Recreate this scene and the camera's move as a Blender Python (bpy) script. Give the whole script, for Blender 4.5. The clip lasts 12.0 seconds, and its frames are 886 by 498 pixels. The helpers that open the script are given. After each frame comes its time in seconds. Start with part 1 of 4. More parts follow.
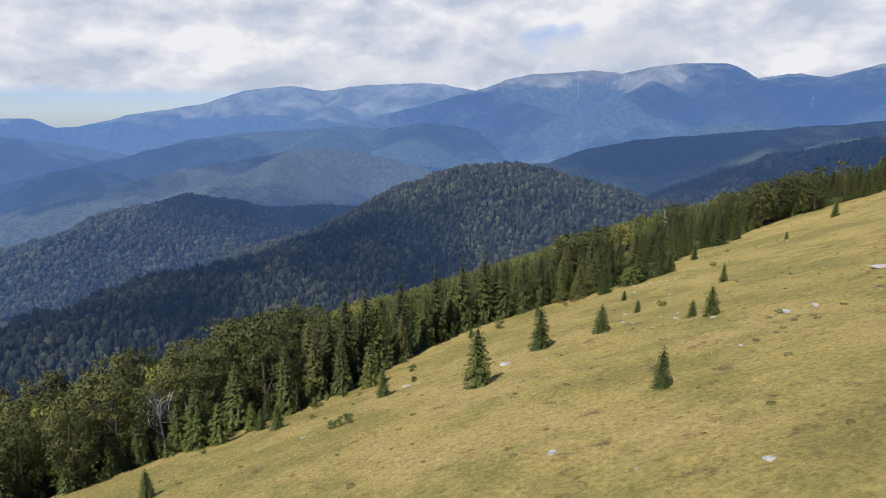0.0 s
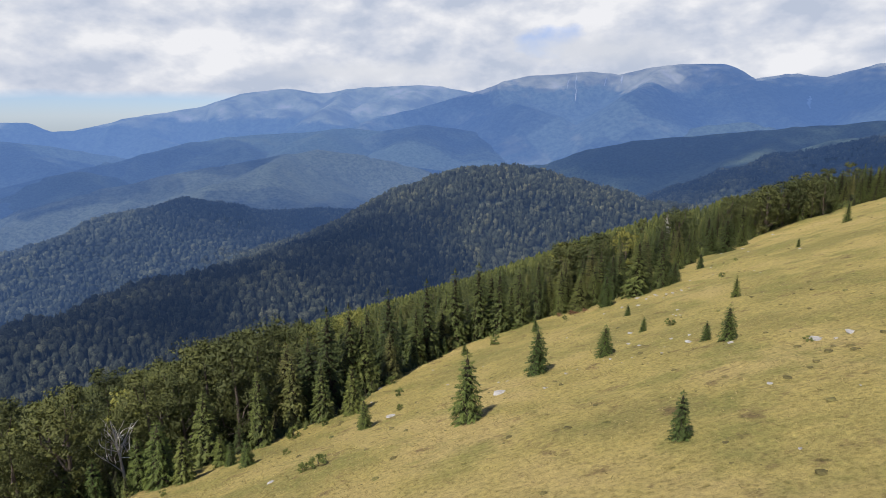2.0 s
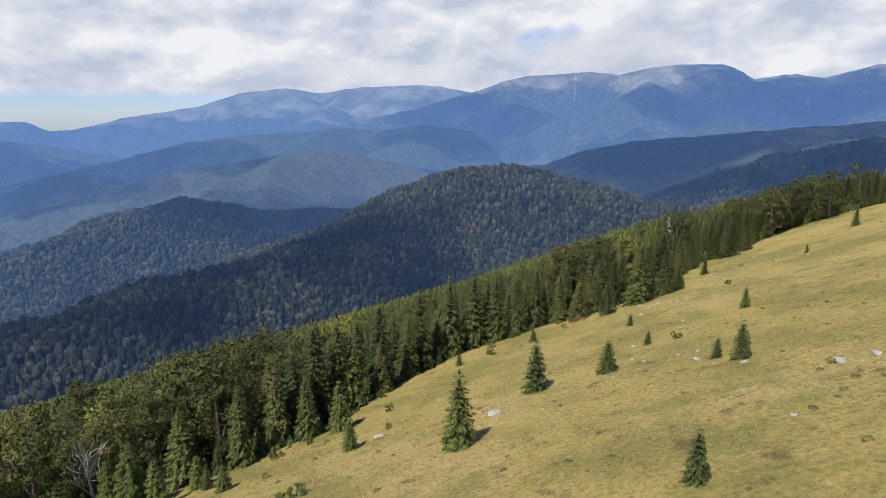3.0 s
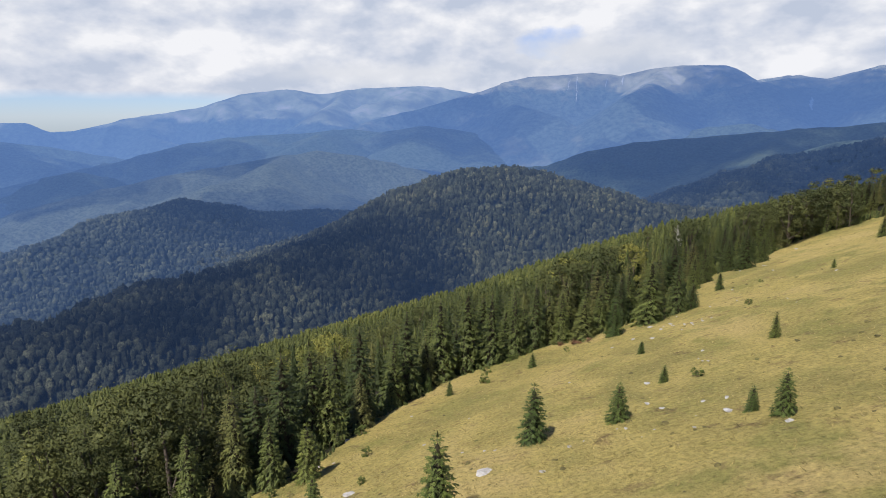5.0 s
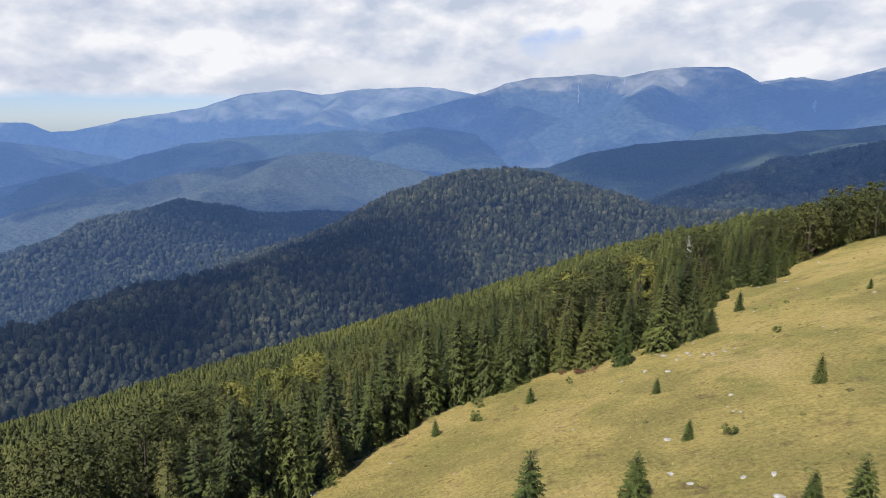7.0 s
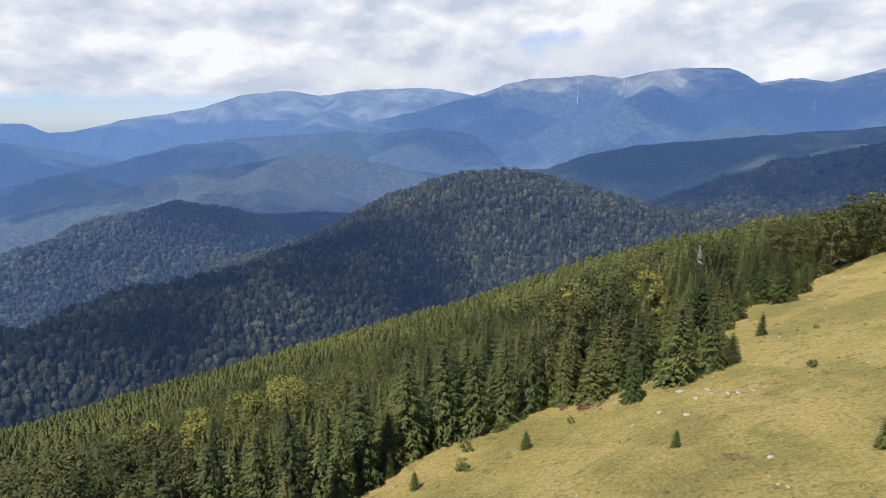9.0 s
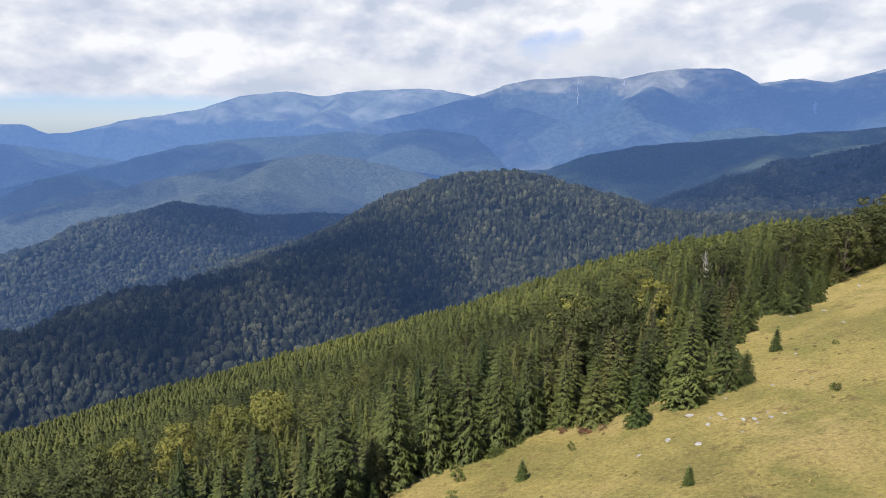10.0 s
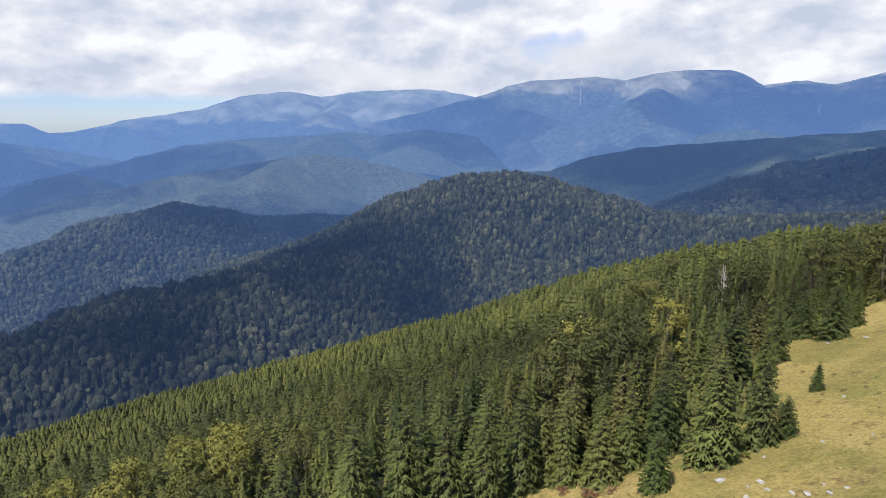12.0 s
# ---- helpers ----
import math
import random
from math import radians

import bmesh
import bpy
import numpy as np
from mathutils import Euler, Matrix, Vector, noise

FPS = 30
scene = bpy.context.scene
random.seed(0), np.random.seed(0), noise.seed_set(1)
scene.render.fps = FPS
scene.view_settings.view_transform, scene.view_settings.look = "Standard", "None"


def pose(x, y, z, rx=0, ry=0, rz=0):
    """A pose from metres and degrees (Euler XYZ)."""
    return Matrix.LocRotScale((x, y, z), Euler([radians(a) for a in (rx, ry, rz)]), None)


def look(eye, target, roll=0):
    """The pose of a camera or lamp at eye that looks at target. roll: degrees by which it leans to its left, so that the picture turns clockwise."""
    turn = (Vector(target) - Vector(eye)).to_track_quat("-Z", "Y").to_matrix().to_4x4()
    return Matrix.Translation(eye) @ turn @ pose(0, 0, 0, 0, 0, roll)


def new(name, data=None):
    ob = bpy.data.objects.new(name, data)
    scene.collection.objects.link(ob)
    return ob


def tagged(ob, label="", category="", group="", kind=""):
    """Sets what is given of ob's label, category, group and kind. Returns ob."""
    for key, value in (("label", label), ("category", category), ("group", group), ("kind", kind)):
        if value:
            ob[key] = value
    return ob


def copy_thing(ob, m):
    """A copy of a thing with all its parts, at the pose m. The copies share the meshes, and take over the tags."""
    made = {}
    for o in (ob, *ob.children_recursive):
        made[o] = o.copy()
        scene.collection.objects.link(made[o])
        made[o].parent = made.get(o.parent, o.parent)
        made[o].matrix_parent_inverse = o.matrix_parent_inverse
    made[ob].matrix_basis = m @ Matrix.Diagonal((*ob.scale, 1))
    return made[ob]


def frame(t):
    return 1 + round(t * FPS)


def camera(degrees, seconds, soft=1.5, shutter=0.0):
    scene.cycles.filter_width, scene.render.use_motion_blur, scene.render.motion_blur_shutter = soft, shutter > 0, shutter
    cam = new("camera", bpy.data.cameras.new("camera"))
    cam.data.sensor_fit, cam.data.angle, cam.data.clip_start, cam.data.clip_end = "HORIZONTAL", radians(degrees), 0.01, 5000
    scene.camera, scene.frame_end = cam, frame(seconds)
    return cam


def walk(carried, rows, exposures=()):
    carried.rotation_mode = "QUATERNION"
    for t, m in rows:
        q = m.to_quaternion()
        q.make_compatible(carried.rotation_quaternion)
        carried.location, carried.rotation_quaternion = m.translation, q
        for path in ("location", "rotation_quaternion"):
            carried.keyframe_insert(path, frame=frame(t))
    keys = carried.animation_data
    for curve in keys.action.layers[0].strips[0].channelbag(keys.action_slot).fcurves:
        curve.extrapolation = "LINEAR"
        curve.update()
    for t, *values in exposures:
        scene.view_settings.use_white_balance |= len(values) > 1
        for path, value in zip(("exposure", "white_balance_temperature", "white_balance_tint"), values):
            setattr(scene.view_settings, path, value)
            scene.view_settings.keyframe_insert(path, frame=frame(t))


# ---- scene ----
cam = camera(70.0, 12.0, soft=0.9)
PATH = [
    (0, (-2.511, 0.187, 61.566), (-2.51, 2.142, 61.144), -0.0),
    (0.5, (-2.201, 2.015, 61.572), (-2.199, 3.971, 61.151), -0.1),
    (1, (-1.845, 4.033, 61.568), (-1.84, 5.989, 61.149), -0.2),
    (1.5, (-1.43, 6.272, 61.555), (-1.424, 8.228, 61.137), -0.2),
    (2, (-1.016, 8.637, 61.601), (-1.01, 10.593, 61.185), -0.3),
    (2.5, (-0.572, 11.28, 61.555), (-0.565, 13.236, 61.139), -0.2),
    (3, (-0.12, 14.002, 61.576), (-0.11, 15.958, 61.16), -0.2),
    (5, (2.054, 26.037, 61.596), (2.059, 27.994, 61.183), -0.2),
    (5.5, (2.621, 29.272, 61.569), (2.624, 31.229, 61.157), -0.1),
    (6, (3.174, 32.653, 61.627), (3.175, 34.611, 61.216), -0.1),
    (6.5, (3.735, 36.105, 61.51), (3.737, 38.063, 61.099), 0.0),
    (7, (4.365, 39.329, 61.498), (4.366, 41.286, 61.088), 0.0),
    (9, (6.697, 52.762, 61.346), (6.7, 54.72, 60.939), -0.0),
    (9.5, (7.362, 56.34, 61.34), (7.365, 58.299, 60.934), -0.0),
    (10, (8.055, 59.892, 61.26), (8.058, 61.851, 60.855), 0.0),
    (10.5, (8.697, 63.511, 61.163), (8.7, 65.47, 60.759), 0.0),
    (11, (9.372, 67.163, 61.018), (9.374, 69.122, 60.615), 0.1),
    (11.5, (10.215, 71.194, 60.686), (10.214, 73.153, 60.284), 0.2),
    (12, (11.105, 75.567, 60.387), (11.102, 77.526, 59.985), 0.2),
]
walk(cam, [(t, look(eye, target, roll)) for t, eye, target, roll in PATH], [(0, 0.25), (6, 0.34), (12, 0.44)])

# ---- light ----
SUN_AZ, SUN_EL = radians(-142), radians(57)          # clockwise from +y
sun_dir = Vector((math.sin(SUN_AZ) * math.cos(SUN_EL), math.cos(SUN_AZ) * math.cos(SUN_EL), math.sin(SUN_EL)))
sun = new("sun", bpy.data.lights.new("sun", "SUN"))
sun.data.energy, sun.data.angle, sun.data.color = 5.0, radians(0.6), (1.0, 0.95, 0.86)
sun.matrix_world = look(sun_dir * 3000, (0, 0, 0))


def nodes_of(tree):
    tree.nodes.clear()

    def n(kind, **kw):
        node = tree.nodes.new(kind)
        for key, value in kw.items():
            if key in ("loc",):
                continue
            if key in node.inputs:
                node.inputs[key].default_value = value
            else:
                setattr(node, key, value)
        return node

    def link(a, b):
        tree.links.new(a, b)
    return n, link


def ramp(n, stops, interpolation="LINEAR"):
    r = n("ShaderNodeValToRGB")
    r.color_ramp.interpolation = interpolation
    while len(r.color_ramp.elements) < len(stops):
        r.color_ramp.elements.new(0.5)
    for e, (p, c) in zip(r.color_ramp.elements, stops):
        e.position, e.color = p, (*c, 1) if len(c) == 3 else c
    return r


world = bpy.data.worlds.new("sky")
scene.world = world
world.use_nodes = True
n, link = nodes_of(world.node_tree)
sky = n("ShaderNodeTexSky", sky_type="NISHITA", sun_disc=False, sun_elevation=SUN_EL, sun_rotation=SUN_AZ,
        altitude=1500, air_density=1.0, dust_density=0.3)
coord = n("ShaderNodeTexCoord")
sep = n("ShaderNodeSeparateXYZ")
link(coord.outputs["Generated"], sep.inputs[0])
# cumulus banks, wider than high
comb = n("ShaderNodeMapping")
comb.inputs["Scale"].default_value = (1.0, 1.0, 1.9)
comb.inputs["Location"].default_value = (0.4, 0.15, 0.3)
link(coord.outputs["Generated"], comb.inputs["Vector"])
big = n("ShaderNodeTexNoise", Scale=3.4, Detail=12.0, Roughness=0.52, Distortion=0.1)
small = n("ShaderNodeTexNoise", Scale=3.0, Detail=9.0, Roughness=0.46, Distortion=0.1)
link(comb.outputs[0], big.inputs["Vector"])
link(comb.outputs[0], small.inputs["Vector"])
cover = ramp(n, [(0.31, (0, 0, 0)), (0.41, (1, 1, 1))])
# the banks lie round the horizon and open towards the zenith, where the sun comes through
opening = n("ShaderNodeMapRange")
link(sep.outputs["Z"], opening.inputs["Value"])
for key, value in (("From Min", 0.19), ("From Max", 0.50), ("To Min", 0.0), ("To Max", 0.34)):
    opening.inputs[key].default_value = value
thin = n("ShaderNodeMath", operation="SUBTRACT")
link(big.outputs["Fac"], thin.inputs[0])
link(opening.outputs[0], thin.inputs[1])
link(thin.outputs[0], cover.inputs[0])
# the deck ends above a clear band at the horizon
base = n("ShaderNodeMapRange")
ragged_base = n("ShaderNodeMath", operation="MULTIPLY_ADD")
link(small.outputs["Fac"], ragged_base.inputs[0])
ragged_base.inputs[1].default_value = 0.05
link(sep.outputs["Z"], ragged_base.inputs[2])
link(ragged_base.outputs[0], base.inputs["Value"])
base.inputs["From Min"].default_value, base.inputs["From Max"].default_value = 0.046, 0.060
amount = n("ShaderNodeMath", operation="MULTIPLY")
link(cover.outputs[0], amount.inputs[0])
link(base.outputs[0], amount.inputs[1])


def heaps(shift):
    """How thick the cloud is along a direction, billow on billow."""
    place = n("ShaderNodeMapping")
    place.inputs["Scale"].default_value = (1.0, 1.0, 1.9)
    place.inputs["Location"].default_value = (0.4 + shift[0], 0.15, 0.3 + shift[1])
    link(coord.outputs["Generated"], place.inputs["Vector"])
    puff = n("ShaderNodeTexVoronoi", feature="SMOOTH_F1", Scale=5.5, Detail=5.0, Roughness=0.55)
    puff.inputs["Smoothness"].default_value = 0.45
    wisp = n("ShaderNodeTexNoise", Scale=4.5, Detail=12.0, Roughness=0.56, Distortion=0.15)
    link(place.outputs[0], puff.inputs["Vector"])
    link(place.outputs[0], wisp.inputs["Vector"])
    both = n("ShaderNodeMath", operation="MULTIPLY_ADD")
    link(puff.outputs["Distance"], both.inputs[0])
    both.inputs[1].default_value = -0.55
    link(wisp.outputs["Fac"], both.inputs[2])
    return both.outputs[0]


# the side that faces the sun is bright, the far side blue-grey
tone = ramp(n, [(0.14, (0.42, 0.47, 0.575)), (0.42, (0.515, 0.55, 0.635)), (0.60, (0.575, 0.60, 0.665)), (0.95, (0.72, 0.725, 0.755))])
rise = n("ShaderNodeMath", operation="SUBTRACT")
link(heaps((0.0, 0.0)), rise.inputs[0])
link(heaps((-0.02, 0.04)), rise.inputs[1])
heap = n("ShaderNodeMath", operation="MULTIPLY_ADD")
link(rise.outputs[0], heap.inputs[0])
heap.inputs[1].default_value = 2.0
link(small.outputs["Fac"], heap.inputs[2])
link(heap.outputs[0], tone.inputs[0])
dim = n("ShaderNodeMix", data_type="RGBA", blend_type="MULTIPLY")
dim.inputs["Factor"].default_value = 1.0
link(sky.outputs[0], dim.inputs[6])
dim.inputs[7].default_value = (0.058, 0.070, 0.105, 1)
mixed = n("ShaderNodeMix", data_type="RGBA")
link(amount.outputs[0], mixed.inputs["Factor"])
link(dim.outputs[2], mixed.inputs[6])
link(tone.outputs[0], mixed.inputs[7])
back = n("ShaderNodeBackground")
link(mixed.outputs[2], back.inputs["Color"])
link(back.outputs[0], n("ShaderNodeOutputWorld").inputs["Surface"])


# ---- materials ----
def material(name, build):
    m = bpy.data.materials.new(name)
    m.use_nodes = True
    n, link = nodes_of(m.node_tree)
    out = n("ShaderNodeOutputMaterial")
    link(build(n, link), out.inputs["Surface"])
    return m


def at_scale(n, link, scale, detail=4.0, rough=0.6, stretch=(1, 1, 1)):
    geo = n("ShaderNodeNewGeometry")
    mp = n("ShaderNodeMapping")
    mp.inputs["Scale"].default_value = stretch
    link(geo.outputs["Position"], mp.inputs["Vector"])
    tex = n("ShaderNodeTexNoise", Scale=scale, Detail=detail, Roughness=rough)
    link(mp.outputs[0], tex.inputs["Vector"])
    return tex.outputs["Fac"]


def mix(n, link, fac, a, b, how="MIX"):
    m = n("ShaderNodeMix", data_type="RGBA", blend_type=how)
    for source, socket in ((fac, m.inputs["Factor"]), (a, m.inputs[6]), (b, m.inputs[7])):
        if isinstance(source, (int, float)):
            socket.default_value = source
        elif isinstance(source, tuple):
            socket.default_value = (*source, 1)
        else:
            link(source, socket)
    return m.outputs[2]


def rough_surface(n, link, colour, rough=0.9, height=None, strength=0.5, distance=0.1):
    p = n("ShaderNodeBsdfPrincipled", Roughness=rough)
    p.inputs["Specular IOR Level"].default_value = 0.2
    if isinstance(colour, tuple):
        p.inputs["Base Color"].default_value = (*colour, 1)
    else:
        link(colour, p.inputs["Base Color"])
    if height is not None:
        b = n("ShaderNodeBump", Strength=strength, Distance=distance)
        link(height, b.inputs["Height"])
        link(b.outputs[0], p.inputs["Normal"])
    return p


def meadow_look(n, link):
    patches = at_scale(n, link, 0.05, 5, 0.6)
    patch = ramp(n, [(0.38, (0.222, 0.190, 0.064)), (0.5, (0.324, 0.262, 0.088)), (0.62, (0.372, 0.288, 0.114))])
    link(patches, patch.inputs[0])
    green = ramp(n, [(0.50, (0, 0, 0)), (0.64, (1, 1, 1))])
    link(at_scale(n, link, 0.11, 5, 0.65), green.inputs[0])
    c = mix(n, link, green.outputs[0], patch.outputs[0], (0.218, 0.198, 0.062))
    brown = ramp(n, [(0.57, (0, 0, 0)), (0.68, (0.8, 0.8, 0.8))])
    link(at_scale(n, link, 0.3, 6, 0.7), brown.inputs[0])
    c = mix(n, link, brown.outputs[0], c, (0.130, 0.085, 0.045))
    fine = at_scale(n, link, 2.2, 8, 0.75)
    grain = ramp(n, [(0.32, (0.55, 0.56, 0.48)), (0.5, (1, 1, 1)), (0.68, (1.4, 1.37, 1.26))])
    link(fine, grain.inputs[0])
    c = mix(n, link, 1.0, c, grain.outputs[0], "MULTIPLY")
    # wind-laid streaks across the slope
    streak = ramp(n, [(0.36, (0.92, 0.92, 0.90)), (0.5, (1, 1, 1)), (0.64, (1.07, 1.06, 1.03))])
    link(at_scale(n, link, 0.9, 6, 0.7, (0.6, 1.2, 1.0)), streak.inputs[0])
    c = mix(n, link, 1.0, c, streak.outputs[0], "MULTIPLY")
    clump = ramp(n, [(0.66, (1, 1, 1)), (0.74, (0.45, 0.46, 0.40))])
    link(at_scale(n, link, 0.75, 3, 0.5), clump.inputs[0])
    c = mix(n, link, 0.8, c, clump.outputs[0], "MULTIPLY")
    return rough_surface(n, link, c, 0.95, fine, 0.9, 0.35).outputs[0]


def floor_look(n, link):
    # needle litter at about half its brightness, painting in shade under the trees
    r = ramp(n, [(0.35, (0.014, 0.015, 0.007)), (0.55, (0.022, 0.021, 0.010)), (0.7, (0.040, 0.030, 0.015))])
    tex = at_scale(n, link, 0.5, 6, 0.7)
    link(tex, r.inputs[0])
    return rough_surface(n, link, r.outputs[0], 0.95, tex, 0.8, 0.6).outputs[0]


def leaf_look(dark, light, warm, per="Object", see_through=0.08, warm_from=0.86):
    def build(n, link):
        if per == "Object":
            rnd = n("ShaderNodeObjectInfo").outputs["Random"]
        elif per == "Place":
            spread = n("ShaderNodeMapRange")
            link(at_scale(n, link, 0.16, 3, 0.7), spread.inputs["Value"])
            spread.inputs["From Min"].default_value, spread.inputs["From Max"].default_value = 0.30, 0.72
            rnd = spread.outputs[0]
        elif per == "Tone":
            rnd = n("ShaderNodeAttribute", attribute_name="tone").outputs["Fac"]
        else:
            rnd = n("ShaderNodeNewGeometry").outputs["Random Per Island"]
        tone = ramp(n, [(0.0, dark), (warm_from, light), (1.0, warm)])
        link(rnd, tone.inputs[0])
        speck = ramp(n, [(0.32, (0.42, 0.45, 0.45)), (0.68, (1.5, 1.45, 1.3))])
        link(at_scale(n, link, 1.4, 5, 0.75), speck.inputs[0])
        c = mix(n, link, 1.0, tone.outputs[0], speck.outputs[0], "MULTIPLY")
        p = rough_surface(n, link, c, 0.7)
        t = n("ShaderNodeBsdfTranslucent")
        link(c, t.inputs["Color"])
        m = n("ShaderNodeMixShader")
        m.inputs[0].default_value = see_through
        link(p.outputs[0], m.inputs[1])
        link(t.outputs[0], m.inputs[2])
        return m.outputs[0]
    return build


def haze_glow_share(n, link, far=5200.0):
    """The share of bluish haze glow painted on a far surface: more with distance, less on the heights."""
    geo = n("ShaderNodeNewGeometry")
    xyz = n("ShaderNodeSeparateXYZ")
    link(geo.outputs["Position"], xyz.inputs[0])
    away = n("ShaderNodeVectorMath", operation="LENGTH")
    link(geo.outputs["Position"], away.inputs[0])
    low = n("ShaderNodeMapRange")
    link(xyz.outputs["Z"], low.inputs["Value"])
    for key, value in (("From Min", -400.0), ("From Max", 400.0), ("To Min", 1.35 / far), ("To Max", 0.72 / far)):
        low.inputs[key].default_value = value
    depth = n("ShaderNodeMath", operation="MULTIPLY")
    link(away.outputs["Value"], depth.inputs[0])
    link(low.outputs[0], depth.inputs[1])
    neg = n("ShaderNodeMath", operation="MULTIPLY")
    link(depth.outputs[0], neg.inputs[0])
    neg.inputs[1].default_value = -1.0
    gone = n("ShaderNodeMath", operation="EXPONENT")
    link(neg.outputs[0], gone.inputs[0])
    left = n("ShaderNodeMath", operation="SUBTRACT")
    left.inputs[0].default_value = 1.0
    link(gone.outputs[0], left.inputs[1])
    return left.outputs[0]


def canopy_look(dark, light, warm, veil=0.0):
    """Treetops seen from far off: a tone for each crown, the roughness of its leaves, and haze painted on as glow."""
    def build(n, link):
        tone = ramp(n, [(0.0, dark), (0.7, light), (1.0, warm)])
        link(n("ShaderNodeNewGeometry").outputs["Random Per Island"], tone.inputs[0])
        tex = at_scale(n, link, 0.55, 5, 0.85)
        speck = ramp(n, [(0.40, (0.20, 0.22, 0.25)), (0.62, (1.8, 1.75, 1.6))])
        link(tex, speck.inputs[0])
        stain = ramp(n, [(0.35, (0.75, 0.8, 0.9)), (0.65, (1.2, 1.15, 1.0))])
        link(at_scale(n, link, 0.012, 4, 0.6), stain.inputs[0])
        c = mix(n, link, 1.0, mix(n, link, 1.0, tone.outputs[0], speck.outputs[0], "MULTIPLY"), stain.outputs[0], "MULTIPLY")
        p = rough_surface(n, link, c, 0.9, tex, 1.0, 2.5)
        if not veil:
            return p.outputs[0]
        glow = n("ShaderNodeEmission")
        glow.inputs["Color"].default_value = (*HAZE_GLOW, 1)
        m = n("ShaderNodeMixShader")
        link(haze_glow_share(n, link, veil), m.inputs[0])
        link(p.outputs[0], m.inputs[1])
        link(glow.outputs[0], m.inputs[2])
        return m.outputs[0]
    return build


def bark_look(n, link):
    tex = at_scale(n, link, 3.0, 6, 0.7, (1, 1, 0.25))
    r = ramp(n, [(0.3, (0.06, 0.045, 0.035)), (0.7, (0.16, 0.13, 0.11))])
    link(tex, r.inputs[0])
    return rough_surface(n, link, r.outputs[0], 0.95, tex, 0.8, 0.05).outputs[0]


def dead_look(n, link):
    tex = at_scale(n, link, 4.0, 6, 0.7, (1, 1, 0.25))
    r = ramp(n, [(0.3, (0.26, 0.24, 0.22)), (0.7, (0.48, 0.45, 0.42))])
    link(tex, r.inputs[0])
    return rough_surface(n, link, r.outputs[0], 0.85, tex, 0.6, 0.03).outputs[0]


def stone_look(n, link):
    tex = at_scale(n, link, 2.5, 8, 0.7)
    r = ramp(n, [(0.3, (0.20, 0.19, 0.17)), (0.5, (0.36, 0.34, 0.32)), (0.7, (0.50, 0.48, 0.46))])
    link(tex, r.inputs[0])
    return rough_surface(n, link, r.outputs[0], 0.9, tex, 0.7, 0.08).outputs[0]


def mountain_look(lo, hi, air, veil, line, grain):
    """Distant slopes: woods below, alpine grass and bare rock above the tree line, with bluish haze painted on as glow.
    """
    def build(n, link):
        geo = n("ShaderNodeNewGeometry")
        xyz = n("ShaderNodeSeparateXYZ")
        link(geo.outputs["Position"], xyz.inputs[0])
        ragged = n("ShaderNodeMath", operation="MULTIPLY_ADD")
        link(at_scale(n, link, 0.004, 6, 0.65), ragged.inputs[0])
        ragged.inputs[1].default_value = 320.0
        link(xyz.outputs["Z"], ragged.inputs[2])
        edge = n("ShaderNodeMapRange")
        link(ragged.outputs[0], edge.inputs["Value"])
        edge.inputs["From Min"].default_value, edge.inputs["From Max"].default_value = line + 150, line + 190
        tex = at_scale(n, link, grain, 6, 0.75)
        woods = ramp(n, [(0.40, tuple(v * 0.7 for v in lo)), (0.60, tuple(v * 2.2 for v in lo))])
        link(tex, woods.inputs[0])
        grass = ramp(n, [(0.36, tuple(v * 0.4 for v in hi)), (0.54, hi), (0.70, (0.36, 0.345, 0.31))])
        link(at_scale(n, link, 0.006, 7, 0.62), grass.inputs[0])
        clear = ramp(n, [(0.56, (0, 0, 0)), (0.70, (0.6, 0.6, 0.6))])
        link(at_scale(n, link, 0.0035, 7, 0.65), clear.inputs[0])
        below = mix(n, link, clear.outputs[0], woods.outputs[0], tuple(v * 0.9 for v in hi))
        c = mix(n, link, edge.outputs[0], below, grass.outputs[0])
        p = rough_surface(n, link, c, 0.95, tex, 0.7, 0.5 / grain)
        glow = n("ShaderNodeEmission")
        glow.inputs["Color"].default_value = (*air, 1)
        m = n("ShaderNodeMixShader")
        link(haze_glow_share(n, link, veil), m.inputs[0])
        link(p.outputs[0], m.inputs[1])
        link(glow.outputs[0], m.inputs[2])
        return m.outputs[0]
    return build


# glow colour of the haze painted on far woods, ranges and valley floor
HAZE_GLOW = (0.122, 0.236, 0.53)
MEADOW = material("meadow_grass", meadow_look)
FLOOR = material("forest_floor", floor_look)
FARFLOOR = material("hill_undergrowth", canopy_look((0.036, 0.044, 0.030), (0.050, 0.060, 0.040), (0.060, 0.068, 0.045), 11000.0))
NEEDLES = material("spruce_needles", leaf_look((0.044, 0.060, 0.020), (0.110, 0.128, 0.036), (0.120, 0.112, 0.040), warm_from=0.82))
DEEP = material("spruce_wood_needles", leaf_look((0.036, 0.050, 0.017), (0.096, 0.110, 0.030), (0.112, 0.104, 0.038), "Tone", warm_from=0.84))
YOUNG = material("young_spruce_needles", leaf_look((0.060, 0.086, 0.022), (0.100, 0.126, 0.030), (0.120, 0.136, 0.034)))
PLANTED = material("plantation_needles", leaf_look((0.026, 0.035, 0.012), (0.082, 0.093, 0.025), (0.106, 0.113, 0.030), "Tone"))
BEECH = material("beech_leaves", leaf_look((0.046, 0.055, 0.019), (0.096, 0.103, 0.033), (0.150, 0.140, 0.042), warm_from=0.93))
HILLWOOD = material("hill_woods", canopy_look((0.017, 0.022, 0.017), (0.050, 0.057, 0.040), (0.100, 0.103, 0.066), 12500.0))
